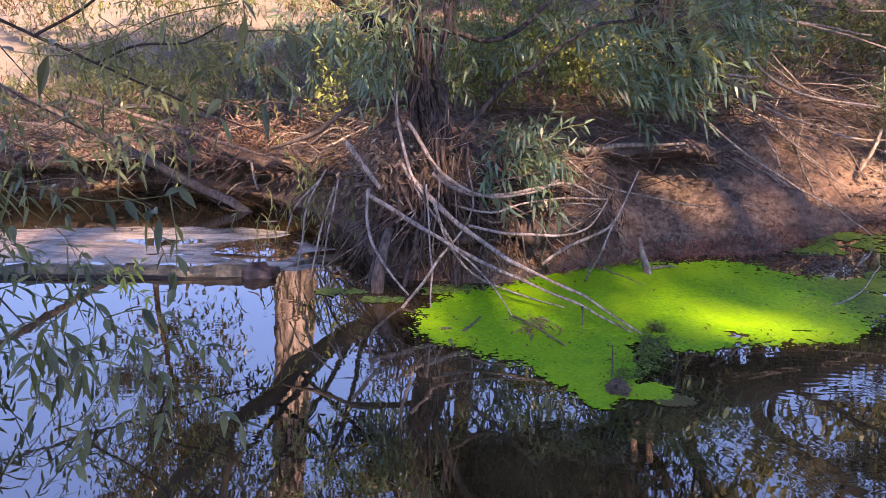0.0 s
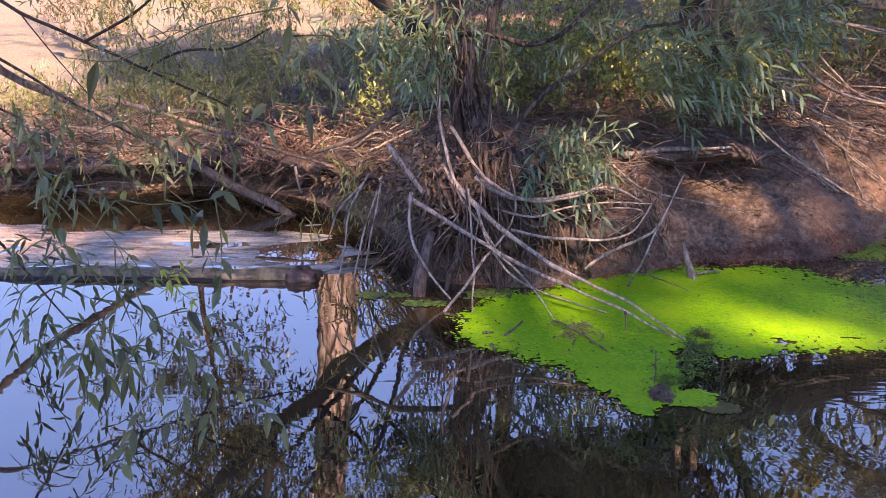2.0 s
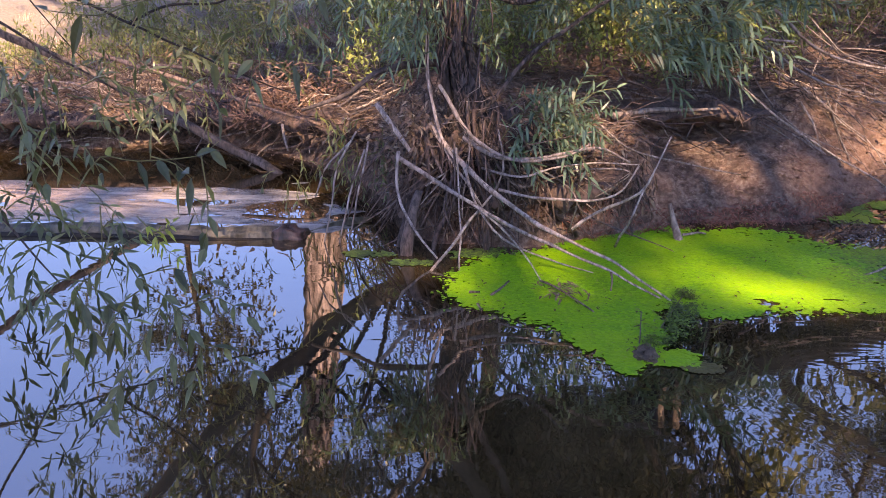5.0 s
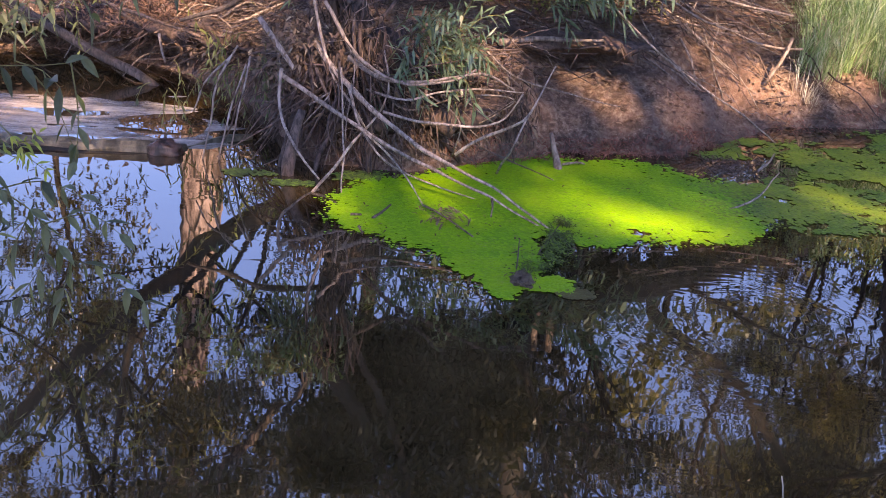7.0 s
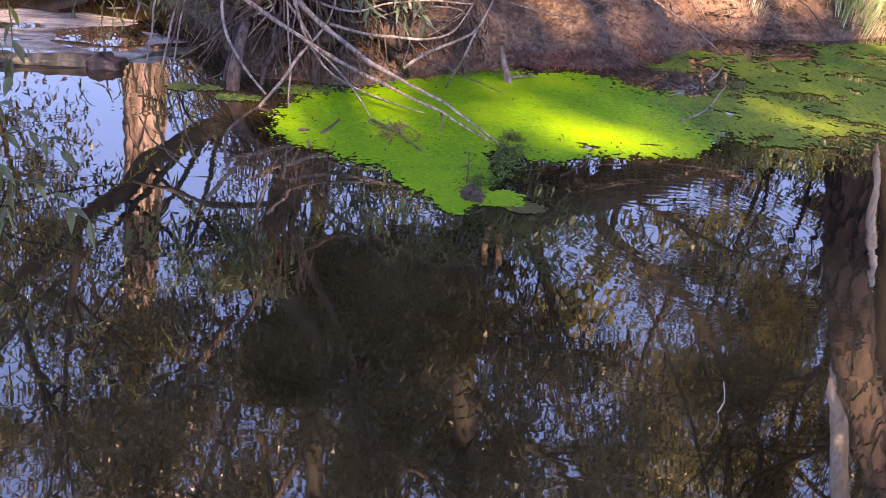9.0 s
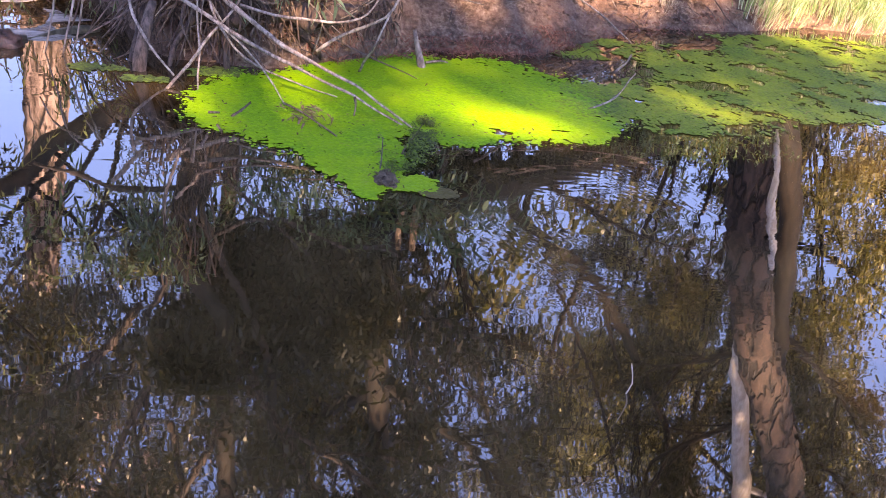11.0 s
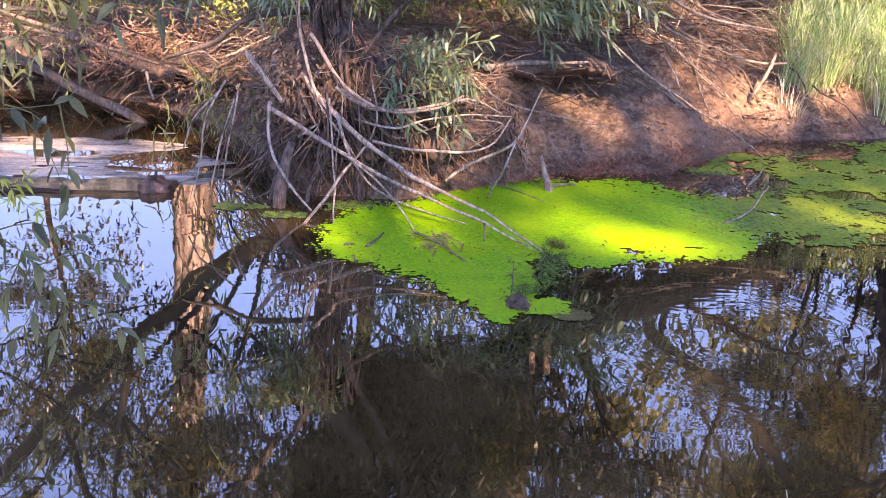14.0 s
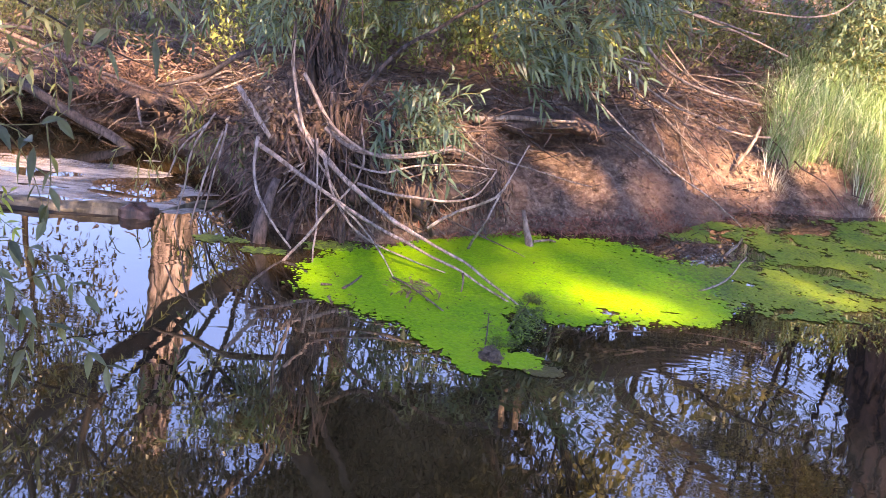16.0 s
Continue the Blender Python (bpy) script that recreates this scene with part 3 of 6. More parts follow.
tb, tb_pts = tree("leaning_tree", "leaning rough-barked tree with a stripped pale bark strip", [(6.2, 10, 0.9), (6.52, 10, 1.75), (6.74, 10, 2.6), (7.0, 10, 3.58), (7.49, 10, 4.91), (7.81, 10, 5.5), (8.29, 10, 6.42), (8.89, 10, 7.66), (10.2, 10, 10.5)], 0.30, 0.26,
                  around(6, 0.75, 1.0, 2.6, 0.08), bark_mat=LEAN_BARK, sides=32, ridge=0.07)
# pale strip where the bark has come off the leaning trunk
seg = smooth_line([(6.70, 9.74, 1.75), (6.80, 9.72, 2.2), (6.92, 9.72, 2.75), (7.10, 9.72, 3.3), (7.28, 9.74, 3.75)], 0.08, 0.03)
sc = Shape()
sc.tube(seg, [0.012 + 0.055 * math.sin(math.pi * i / (len(seg) - 1)) ** 0.7 for i in range(len(seg))], 9, 0.5)
under(sc.make("bare_strip", SCAR_WOOD, label="pale stripped sapwood"), tb)
tree("white_barked_tree", "smooth pale-barked tree half hidden by a darker trunk", [(6.9, 11, 1.0), (7.6, 11, 3.8), (8.05, 11, 5.6), (8.19, 11, 6.33), (8.43, 11, 6.89), (8.62, 11, 7.58), (8.94, 11, 8.57), (9.5, 11, 10.2)], 0.05, 0.17,
     around(4, 0.85, 1.0, 2.0, 0.06), bark_mat=SCAR_WOOD, sides=18)
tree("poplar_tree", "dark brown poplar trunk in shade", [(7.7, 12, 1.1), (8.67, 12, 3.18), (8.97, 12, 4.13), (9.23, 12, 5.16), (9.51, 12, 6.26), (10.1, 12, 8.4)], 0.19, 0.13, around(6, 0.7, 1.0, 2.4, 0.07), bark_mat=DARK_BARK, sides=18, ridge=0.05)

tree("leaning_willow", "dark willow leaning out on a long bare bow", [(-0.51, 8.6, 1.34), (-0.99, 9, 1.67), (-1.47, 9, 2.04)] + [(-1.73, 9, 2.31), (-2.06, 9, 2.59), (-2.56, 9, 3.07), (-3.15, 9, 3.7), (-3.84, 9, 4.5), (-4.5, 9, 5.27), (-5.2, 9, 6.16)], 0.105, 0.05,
     [(0.35, (-0.2, -0.1, 1), 2.4, 0.05), (0.5, (0.1, 0, 1), 2.2, 0.05), (0.65, (-0.8, 0, 0.6), 2.2, 0.04), (0.75, (0.4, 0, 1), 2.4, 0.04), (0.95, (-1, 0.2, 0.6), 2.2, 0.04), (1, (-0.5, 0, 1), 2.2, 0.04)],
     leaf=0.11, count=18, bare=0.6)
for line, r in (([(-0.81, 8.9, 1.56), (-1.05, 9, 1.74), (-1.54, 9, 2.35), (-2.1, 9, 3), (-2.74, 9, 3.7), (-3.29, 9, 4.43)], 0.04), ([(-0.81, 8.9, 1.57), (-0.97, 9, 1.79), (-1.25, 9, 2.35), (-1.69, 9, 3.06), (-2.15, 9, 3.8)], 0.035), ([(-0.73, 8.9, 1.54), (-0.83, 9, 1.82), (-0.97, 9, 2.48), (-1.22, 9, 3.19), (-1.39, 9, 3.94)], 0.03),
                ([(-1.47, 9, 2.07), (-1.15, 9.1, 2.52), (-0.8, 9.1, 2.85), (-0.38, 9.1, 2.98), (0.04, 9.1, 3.38)], 0.025), ([(-1.77, 9, 2.41), (-1.32, 9, 2.8), (-1.04, 9, 3.33), (-0.88, 9, 3.94)], 0.025), ([(-2.27, 9, 2.86), (-2.12, 9, 3.33), (-2.09, 9, 3.87)], 0.02), ([(-1.96, 9, 2.61), (-2.56, 9, 2.74), (-3.05, 9, 3), (-3.51, 9, 3.46)], 0.02)):
    under(stick("limb", line, r, r * 0.4, DARK_BARK, "", "", sides=7, wiggle=0.03), TALL["leaning_willow"])
lv = Shape()
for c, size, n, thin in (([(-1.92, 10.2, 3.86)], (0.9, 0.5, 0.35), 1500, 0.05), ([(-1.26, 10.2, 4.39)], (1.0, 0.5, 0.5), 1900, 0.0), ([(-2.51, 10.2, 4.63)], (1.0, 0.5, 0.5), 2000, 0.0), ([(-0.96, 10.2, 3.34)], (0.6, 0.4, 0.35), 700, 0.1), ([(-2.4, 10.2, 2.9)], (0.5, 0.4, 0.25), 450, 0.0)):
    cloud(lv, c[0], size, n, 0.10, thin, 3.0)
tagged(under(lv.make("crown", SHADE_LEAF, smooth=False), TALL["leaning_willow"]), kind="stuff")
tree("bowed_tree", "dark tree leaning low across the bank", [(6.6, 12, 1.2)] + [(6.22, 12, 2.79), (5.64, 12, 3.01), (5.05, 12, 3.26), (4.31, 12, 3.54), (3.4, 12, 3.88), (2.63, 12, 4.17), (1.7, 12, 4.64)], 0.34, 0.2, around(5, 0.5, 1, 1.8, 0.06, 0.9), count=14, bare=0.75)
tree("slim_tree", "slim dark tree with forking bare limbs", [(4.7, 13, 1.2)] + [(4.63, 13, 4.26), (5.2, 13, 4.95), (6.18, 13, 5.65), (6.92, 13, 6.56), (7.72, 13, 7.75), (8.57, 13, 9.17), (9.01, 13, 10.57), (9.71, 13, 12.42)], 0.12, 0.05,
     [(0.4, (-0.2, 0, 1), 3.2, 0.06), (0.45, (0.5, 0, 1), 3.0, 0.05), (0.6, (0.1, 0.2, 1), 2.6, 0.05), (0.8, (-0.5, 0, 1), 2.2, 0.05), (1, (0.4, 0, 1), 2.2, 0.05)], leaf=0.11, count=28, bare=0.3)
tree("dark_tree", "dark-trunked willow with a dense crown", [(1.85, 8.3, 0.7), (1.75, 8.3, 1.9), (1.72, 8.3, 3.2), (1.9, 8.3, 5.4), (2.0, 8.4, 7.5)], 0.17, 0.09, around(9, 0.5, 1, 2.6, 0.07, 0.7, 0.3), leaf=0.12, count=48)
tree("ash_tree", "slender ash with brown-green autumn crown", [(3.6, 17, 1.9), (3.65, 17, 5), (3.5, 17, 9), (3.8, 17, 13)], 0.2, 0.09, around(11, 0.55, 1, 3.4, 0.08, 0.5), leaf=0.14, count=44)
tree("elm_tree", "broad elm with brown-green autumn crown", [(10.7, 15, 1.6), (10.65, 15, 4), (10.8, 15, 8), (10.7, 15, 11.5)], 0.24, 0.1, around(12, 0.5, 1, 3.4, 0.08, 0.5), leaf=0.17, count=48)
tree("maple_tree", "young maple with thin twiggy crown", [(0.6, 24, 1.9), (0.7, 24, 7), (0.3, 24, 13), (0.4, 24, 18)], 0.3, 0.12, around(11, 0.4, 1, 4.6, 0.11, 0.6), leaf=0.22, count=36)
tree("alder_tree", "thin alder with open twiggy crown", [(-6.6, 21, 1.4), (-6.7, 21, 5), (-6.4, 21, 8.5), (-6.7, 21, 11.5)], 0.09, 0.03, around(8, 0.45, 1, 2.2, 0.05, 0.7), leaf=0.14, count=28)
tree("far_tree", "tall leafy tree on the far slope", [(12.5, 17, 1.8), (12.4, 17, 5), (12.8, 17, 9), (12.6, 17, 12)], 0.26, 0.1, around(12, 0.1, 1, 3.6, 0.08, 0.5), leaf=0.2, count=44)


for line, r in (([(4.15, 13, 1.2)] + [(3.7, 13, 4.39), (3.94, 13, 5.39), (4.25, 13, 6.35), (4.59, 13, 7.61), (4.97, 13, 8.79), (5.63, 13, 10.06), (6.36, 13, 11.8)], 0.075), ([(5.4, 13.2, 1.2)] + [(4.99, 13.2, 4.65), (5.28, 13.2, 5.11), (5.62, 13.2, 5.63), (6.16, 13.2, 6.69), (6.82, 13.2, 7.89), (7.51, 13.2, 9.32), (8, 13.2, 10.58), (8.81, 13.2, 12.43)], 0.05)):
    tree("sapling", "slim dark sapling leaning over the bank", line, r, r * 0.5, [(0.5, (0.3, 0, 1), 1.6, 0.03), (0.75, (-0.5, 0, 1), 1.5, 0.03), (1, (0.3, 0, 1), 1.5, 0.03)], leaf=0.10, count=16, bare=0.4, sides=9, wiggle=0.015)

under(stick("limb", [(4.71, 12.6, 3.79), (5.21, 12.5, 3.8), (5.9, 12.4, 3.85), (6.75, 12.2, 3.97), (7.68, 12, 4.04)], 0.025, 0.015, DARK_BARK, "", "", sides=6), TALL["bowed_tree"])


def top(thing, mat, clumps):
    lv = Shape()
    for c, size, n, leaf, thin in clumps:
        cloud(lv, c[0], size, n, leaf, thin)
    tagged(under(lv.make("crown", mat, smooth=False), thing), kind="stuff")


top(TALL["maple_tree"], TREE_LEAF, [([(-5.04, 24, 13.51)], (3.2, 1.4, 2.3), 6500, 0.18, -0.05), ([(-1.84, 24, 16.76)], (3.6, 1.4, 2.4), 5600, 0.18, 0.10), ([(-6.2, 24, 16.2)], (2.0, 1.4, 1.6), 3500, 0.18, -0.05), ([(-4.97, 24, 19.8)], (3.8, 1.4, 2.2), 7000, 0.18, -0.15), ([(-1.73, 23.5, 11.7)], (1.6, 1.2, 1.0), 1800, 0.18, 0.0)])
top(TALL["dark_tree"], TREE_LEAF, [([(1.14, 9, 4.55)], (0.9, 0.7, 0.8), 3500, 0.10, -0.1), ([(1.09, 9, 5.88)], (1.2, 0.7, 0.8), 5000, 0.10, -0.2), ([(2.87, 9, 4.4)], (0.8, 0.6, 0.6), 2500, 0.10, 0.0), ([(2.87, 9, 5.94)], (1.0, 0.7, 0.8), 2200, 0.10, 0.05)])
top(TALL["ash_tree"], OLIVE_LEAF, [([(7.51, 17, 10.04)], (2.6, 1, 0.7), 4000, 0.15, -0.1), ([(9.9, 17, 12.87)], (1.8, 1, 1.2), 4200, 0.15, -0.1), ([(10.54, 17, 8.09)], (0.7, 0.8, 0.6), 1200, 0.14, 0.0), ([(6.56, 17, 14.22)], (3.0, 1, 0.7), 3000, 0.15, 0.0)])
top(TALL["far_tree"], HERB_LEAF, [([(9.5, 18, 7.2)], (1.3, 0.9, 0.6), 1500, 0.15, -0.1), ([(10.4, 18, 7.8)], (1.3, 0.9, 0.7), 1500, 0.15, -0.1), ([(9.1, 18, 8.1)], (0.9, 0.9, 0.5), 800, 0.15, 0.0), ([(10.8, 18, 6.9)], (1.0, 0.9, 0.6), 1000, 0.15, -0.1)])
top(TALL["elm_tree"], OLIVE_LEAF, [([(11.52, 14, 3.96)], (0.7, 0.6, 0.8), 2600, 0.13, -0.25), ([(12.39, 14, 6.09)], (0.7, 0.6, 1.2), 3500, 0.13, -0.2), ([(13.24, 14, 5.2)], (0.9, 0.6, 1.6), 3500, 0.13, -0.2), ([(9.82, 15, 3.94)], (1.2, 0.9, 0.6), 4500, 0.13, -0.2), ([(11.99, 15, 9.38)], (1.6, 0.9, 1.8), 6000, 0.13, -0.1), ([(9.06, 15.5, 6.96)], (1.1, 0.9, 0.9), 1700, 0.13, 0.0), ([(9.54, 15.5, 8.86)], (1.3, 0.9, 0.8), 2400, 0.13, -0.05)])
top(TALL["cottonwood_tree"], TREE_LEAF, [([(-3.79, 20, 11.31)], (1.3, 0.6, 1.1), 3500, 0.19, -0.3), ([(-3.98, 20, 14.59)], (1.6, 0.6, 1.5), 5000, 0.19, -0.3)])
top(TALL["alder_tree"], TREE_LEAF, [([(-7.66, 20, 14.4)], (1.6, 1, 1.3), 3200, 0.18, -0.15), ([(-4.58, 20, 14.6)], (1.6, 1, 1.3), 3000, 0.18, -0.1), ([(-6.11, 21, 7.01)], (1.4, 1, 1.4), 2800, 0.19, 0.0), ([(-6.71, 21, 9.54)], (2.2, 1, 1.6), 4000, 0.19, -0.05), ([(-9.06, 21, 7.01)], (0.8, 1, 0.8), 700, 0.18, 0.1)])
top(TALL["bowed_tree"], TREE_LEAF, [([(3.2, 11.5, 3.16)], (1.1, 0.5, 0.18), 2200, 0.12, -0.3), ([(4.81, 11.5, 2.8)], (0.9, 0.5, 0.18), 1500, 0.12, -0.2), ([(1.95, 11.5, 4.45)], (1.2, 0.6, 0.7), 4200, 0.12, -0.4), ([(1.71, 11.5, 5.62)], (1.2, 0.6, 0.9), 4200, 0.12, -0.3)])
top(TALL["slim_tree"], OLIVE_LEAF, [([(4.88, 13.2, 5.38)], (1.0, 0.8, 0.8), 700, 0.22, 0.0), ([(4.55, 13.2, 6.36)], (0.8, 0.8, 0.4), 600, 0.22, 0.0), ([(6.37, 13.2, 4.62)], (1.2, 0.8, 0.5), 400, 0.24, 0.0)])


# olive thicket that fills the water's picture beyond the leaning trunk
thicket = empty("thicket", (9.0, 14.6, 1.2), "dense olive-brown thicket of small-leaved trees in patchy sun", "tree")
tw, lv = Shape(), Shape()
for cx, cy, cz in [(7.9, 15.0, 7.45), (9.11, 15.0, 8.52), (7.66, 15.0, 9.07), (9.03, 15.0, 10.24), (9.67, 15.0, 7.44), (10.2, 15.0, 9.37), (7.78, 15.0, 10.82), (10.08, 15.0, 11.33), (10.78, 14.0, 4.32), (11.27, 14.0, 5.7), (12.07, 14.0, 7.6), (12.67, 14.0, 9.29), (13.14, 14.0, 10.99)]:
    tw.tube(smooth_line([(9.0 + 0.35 * (cx - 9.0), 14.6, 1.2), (9.0 + 0.7 * (cx - 9.0), 14.7, 0.55 * cz), (cx, cy, cz)], 0.5, 0.12), taper(len(smooth_line([(9.0 + 0.35 * (cx - 9.0), 14.6, 1.2), (9.0 + 0.7 * (cx - 9.0), 14.7, 0.55 * cz), (cx, cy, cz)], 0.5, 0.12)), 0.05, 0.015), 6, 0.1)
    cloud(lv, (cx, cy, cz), (1.25, 0.9, 1.1), 1900, 0.13, -0.12)
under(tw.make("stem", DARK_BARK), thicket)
tagged(under(lv.make("crown", OLIVE_LEAF, smooth=False), thicket), kind="stuff")


# ---- shade trees on the camera's own bank ----
def crown_cloud(shape, centre, size, n, leaf, gaps):
    """Leaves scattered through a crown, with the openings that let the sun through."""
    side = SUN.cross(Vector((0, 0, 1))).normalized()
    rise = side.cross(SUN)
    for k in range(n):
        while True:
            q = Vector((U(-1, 1), U(-1, 1), U(-1, 1)))
            if q.length < 1:
                break
        p = centre + Vector((q.x * size[0], q.y * size[1], q.z * size[2]))
        w = noise.noise(p * 0.9)
        if w < -0.28:
            continue
        foot = p - SUN * (p.z / SUN.z)
        wide = 0.07 * noise.noise(p * 3)
        v = min((math.hypot((foot.x - gx) / (rx + 0.05), (foot.y - gy) / (ry + 0.05)) - 1) * min(rx, ry) for gx, gy, rx, ry in gaps) - wide
        if v < 0 or v < 0.09 and U(0, 1) < 0.6:
            continue
        shape.leaf(p, Vector((U(-1, 1), U(-1, 1), U(-1, 0.5))), Vector((U(-1, 1), U(-1, 1), 1)), leaf * U(0.7, 1.3), leaf * U(0.35, 0.5))


# openings in the crowns, as the sun throws them on the water level: x, y, half widths
GAPS = [(1.50, 4.82, 0.20, 0.15), (1.78, 4.78, 0.22, 0.08), (1.30, 5.12, 0.14, 0.06), (1.9, 5.15, 0.2, 0.06), (4.8, 8.05, 1.1, 0.42), (1.48, 7.31, 0.09, 0.10), (1.92, 6.82, 0.15, 0.22), (2.12, 6.70, 0.10, 0.10), (-1.2, 6.9, 0.1, 0.12), (-0.3, 6.55, 0.1, 0.1), (3.22, 7.85, 0.26, 0.48), (3.42, 8.2, 0.32, 0.5), (2.82, 7.48, 0.12, 0.16), (2.6, 8.0, 0.14, 0.16), (2.75, 8.5, 0.14, 0.2), (0.6, 12.7, 1.1, 0.7), (5.7, 9.2, 1.9, 1.9), (-7.2, 13.2, 1.5, 1.8), (2.9, 5.3, 0.25, 0.08), (0.2, 4.98, 0.1, 0.03), (1.0, 9.5, 0.55, 0.55), (1.5, 9.7, 0.3, 0.4), (-1.0, 10.6, 0.4, 0.4), (-0.1, 8.0, 0.2, 0.25)]


# small flecks of sun over the upper bank and the roots
FLECK = random.Random(5)
for k in range(26):
    r = FLECK.uniform(0.08, 0.20)
    GAPS.append((FLECK.uniform(-4.2, 3.6), FLECK.uniform(8.6, 13.5), r, r * FLECK.uniform(0.8, 1.4)))
for k in range(10):
    r = FLECK.uniform(0.05, 0.11)
    GAPS.append((FLECK.uniform(-0.9, 0.8), FLECK.uniform(6.3, 7.8), r, r * 1.2))
for k in range(24):
    r = FLECK.uniform(0.05, 0.13)
    GAPS.append((FLECK.uniform(-2.2, -0.6), FLECK.uniform(7.9, 9.2), r, r * FLECK.uniform(0.8, 1.5)))
# dapples on the silt of the inlet
for k in range(10):
    r = FLECK.uniform(0.08, 0.17)
    GAPS.append((FLECK.uniform(-3.9, -2.1), FLECK.uniform(5.9, 6.8), r * 1.5, r * 0.7))


def shade_tree(label, base, crown, size, n, leaf=0.2):
    thing = empty("shade_tree", base, label, "tree", "shade trees on the near bank")
    sh = Shape()
    c = Vector(crown)
    line = smooth_line([base, Vector(base).lerp(c, 0.4) + Vector((0.2, -0.3, 0.3)), c + Vector((0, 0, -size[2] * 0.4))], 0.4, 0.05)
    sh.tube(line, taper(len(line), 0.3, 0.12), 12, 0.15)
    under(sh.make("trunk", DARK_BARK), thing)
    for k in range(6):
        a = k * 1.05
        limb = smooth_line([line[-3], c + Vector((math.cos(a) * size[0] * 0.4, math.sin(a) * size[1] * 0.4, 0)), c + Vector((math.cos(a) * size[0] * 0.8, math.sin(a) * size[1] * 0.8, size[2] * 0.2))], 0.4, 0.05)
        w = Shape()
        w.tube(limb, taper(len(limb), 0.09, 0.02), 6, 0.1)
        under(w.make("limb", DARK_BARK), thing)
    lv = Shape()
    crown_cloud(lv, c, size, n, leaf, GAPS)
    under(lv.make("crown", TREE_LEAF, smooth=False), thing)
    return thing


S = SUN / SUN.z
for label, foot, high, base, size, n in (
        ("broad leafy tree whose crown shades the creek", (0.2, 5.2), 13.0, (4.5, -10, 0.2), (3.4, 2.8, 1.9), 5200),
        ("leafy willow shading the duckweed", (2.0, 6.2), 14.5, (8.0, -11.0, 0.2), (2.8, 2.4, 1.8), 5600),
        ("old willow with a wide shady crown", (-3.0, 6.8), 13.5, (-2.0, -9.0, 0.2), (2.8, 2.8, 1.8), 5000),
        ("willow crown over the near shore", (-1.6, 3.2), 8.5, (-1.0, -7.2, 0.2), (2.2, 1.7, 1.4), 4500),
        ("spreading willow crown over the open water", (1.2, 2.6), 11.0, (3.2, -11.0, 0.2), (2.8, 1.8, 1.4), 7000),
        ("tall ash with a high shady crown", (0.9, 12.4), 18.0, (5.0, -10.5, 0.2), (3.4, 2.6, 1.8), 4600),
        ("tall willow with a high shady crown", (-2.0, 12.2), 17.0, (-5.5, -10.5, 0.2), (3.0, 2.2, 1.6), 6000),
        ("high-crowned tree shading the upper slope", (3.2, 9.2), 16.0, (8.5, -6.0, 0.2), (2.2, 2.0, 1.6), 5200),
        ("young willow shading the shallows", (4.7, 5.9), 12.0, (7.5, -7.0, 0.2), (2.2, 1.1, 1.3), 1500),
        ("broad high crown shading the thicket", (5.4, 13.0), 18.0, (9.5, -9.0, 0.2), (2.4, 1.4, 1.4), 2800),
        ("tall dense tree with a high crown", (-3.9, 14.6), 19.0, (-8.0, -10.0, 0.2), (2.3, 2.0, 1.6), 5000),
        ("slender tree with a small high crown", (6.2, 12.6), 17.0, (12.0, -6.0, 0.2), (1.3, 1.2, 1.0), 2000),
        ("very tall tree with a wide high crown", (3.2, 15.8), 21.0, (7.0, -12.5, 0.2), (3.0, 2.8, 1.8), 6000),
        ("leafy ash shading the upper bank", (-0.2, 9.4), 15.0, (1.0, -7.6, 0.2), (2.6, 2.0, 1.8), 4800),
        ("very tall poplar with a broad crown", (6.4, 19.6), 24.0, (11.0, -12.0, 0.2), (3.8, 3.0, 2.0), 3800)):
    shade_tree(label, base, (foot[0] + S.x * high, foot[1] + S.y * high, high), size, n)


# ---- the willow clump on the bank ----
willow = empty("willow_tree", (0.0, 5.9, 0.45), "old multi-stemmed willow on an eroded root crown above the water", "tree")


def wil(name, pts, r0, r1, mat=None, label="", sides=10, wob=0.3, wiggle=0.02):
    return under(stick(name, pts, r0, r1, mat or WILLOW_BARK, label, "", sides=sides, wob=wob, wiggle=wiggle, step=0.06), willow)


wil("stem", [(0.02, 5.9, 0.52), (-0.07, 6, 0.79), (-0.14, 6.1, 1.07), (-0.2, 6.2, 1.34), (-0.24, 6.25, 1.66)], 0.062, 0.060, SHADED_STEM_BARK, sides=26, wob=0.6)
# upper length of the stem, its shade carried by the near-black bark colour
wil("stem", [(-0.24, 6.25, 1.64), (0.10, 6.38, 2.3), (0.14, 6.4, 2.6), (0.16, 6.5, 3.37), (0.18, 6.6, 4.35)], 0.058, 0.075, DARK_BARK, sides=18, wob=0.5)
wil("stem", [(-0.14, 5.85, 0.64), (-0.17, 5.95, 0.91), (-0.22, 6.05, 1.25), (-0.26, 6.15, 1.52), (-0.28, 6.2, 1.86), (-0.48, 6.4, 2.35)], 0.034, 0.022, SHADED_STEM_BARK, sides=12, wob=0.5)
wil("stem", [(0.06, 5.95, 0.62), (0, 6, 0.97), (-0.05, 6.1, 1.25), (0.02, 6.2, 1.48), (0.1, 6.3, 1.76)], 0.022, 0.028, SHADED_STEM_BARK, sides=12, wob=0.4)
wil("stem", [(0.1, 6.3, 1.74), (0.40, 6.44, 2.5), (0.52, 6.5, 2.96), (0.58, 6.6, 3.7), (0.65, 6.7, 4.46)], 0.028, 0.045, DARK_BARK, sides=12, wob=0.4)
wil("stem", [(-0.09, 6.1, 0.96), (-0.14, 6.15, 1.24), (-0.07, 6.15, 1.35), (0.02, 6.15, 1.52), (-0.01, 6.2, 1.8)], 0.022, 0.016)
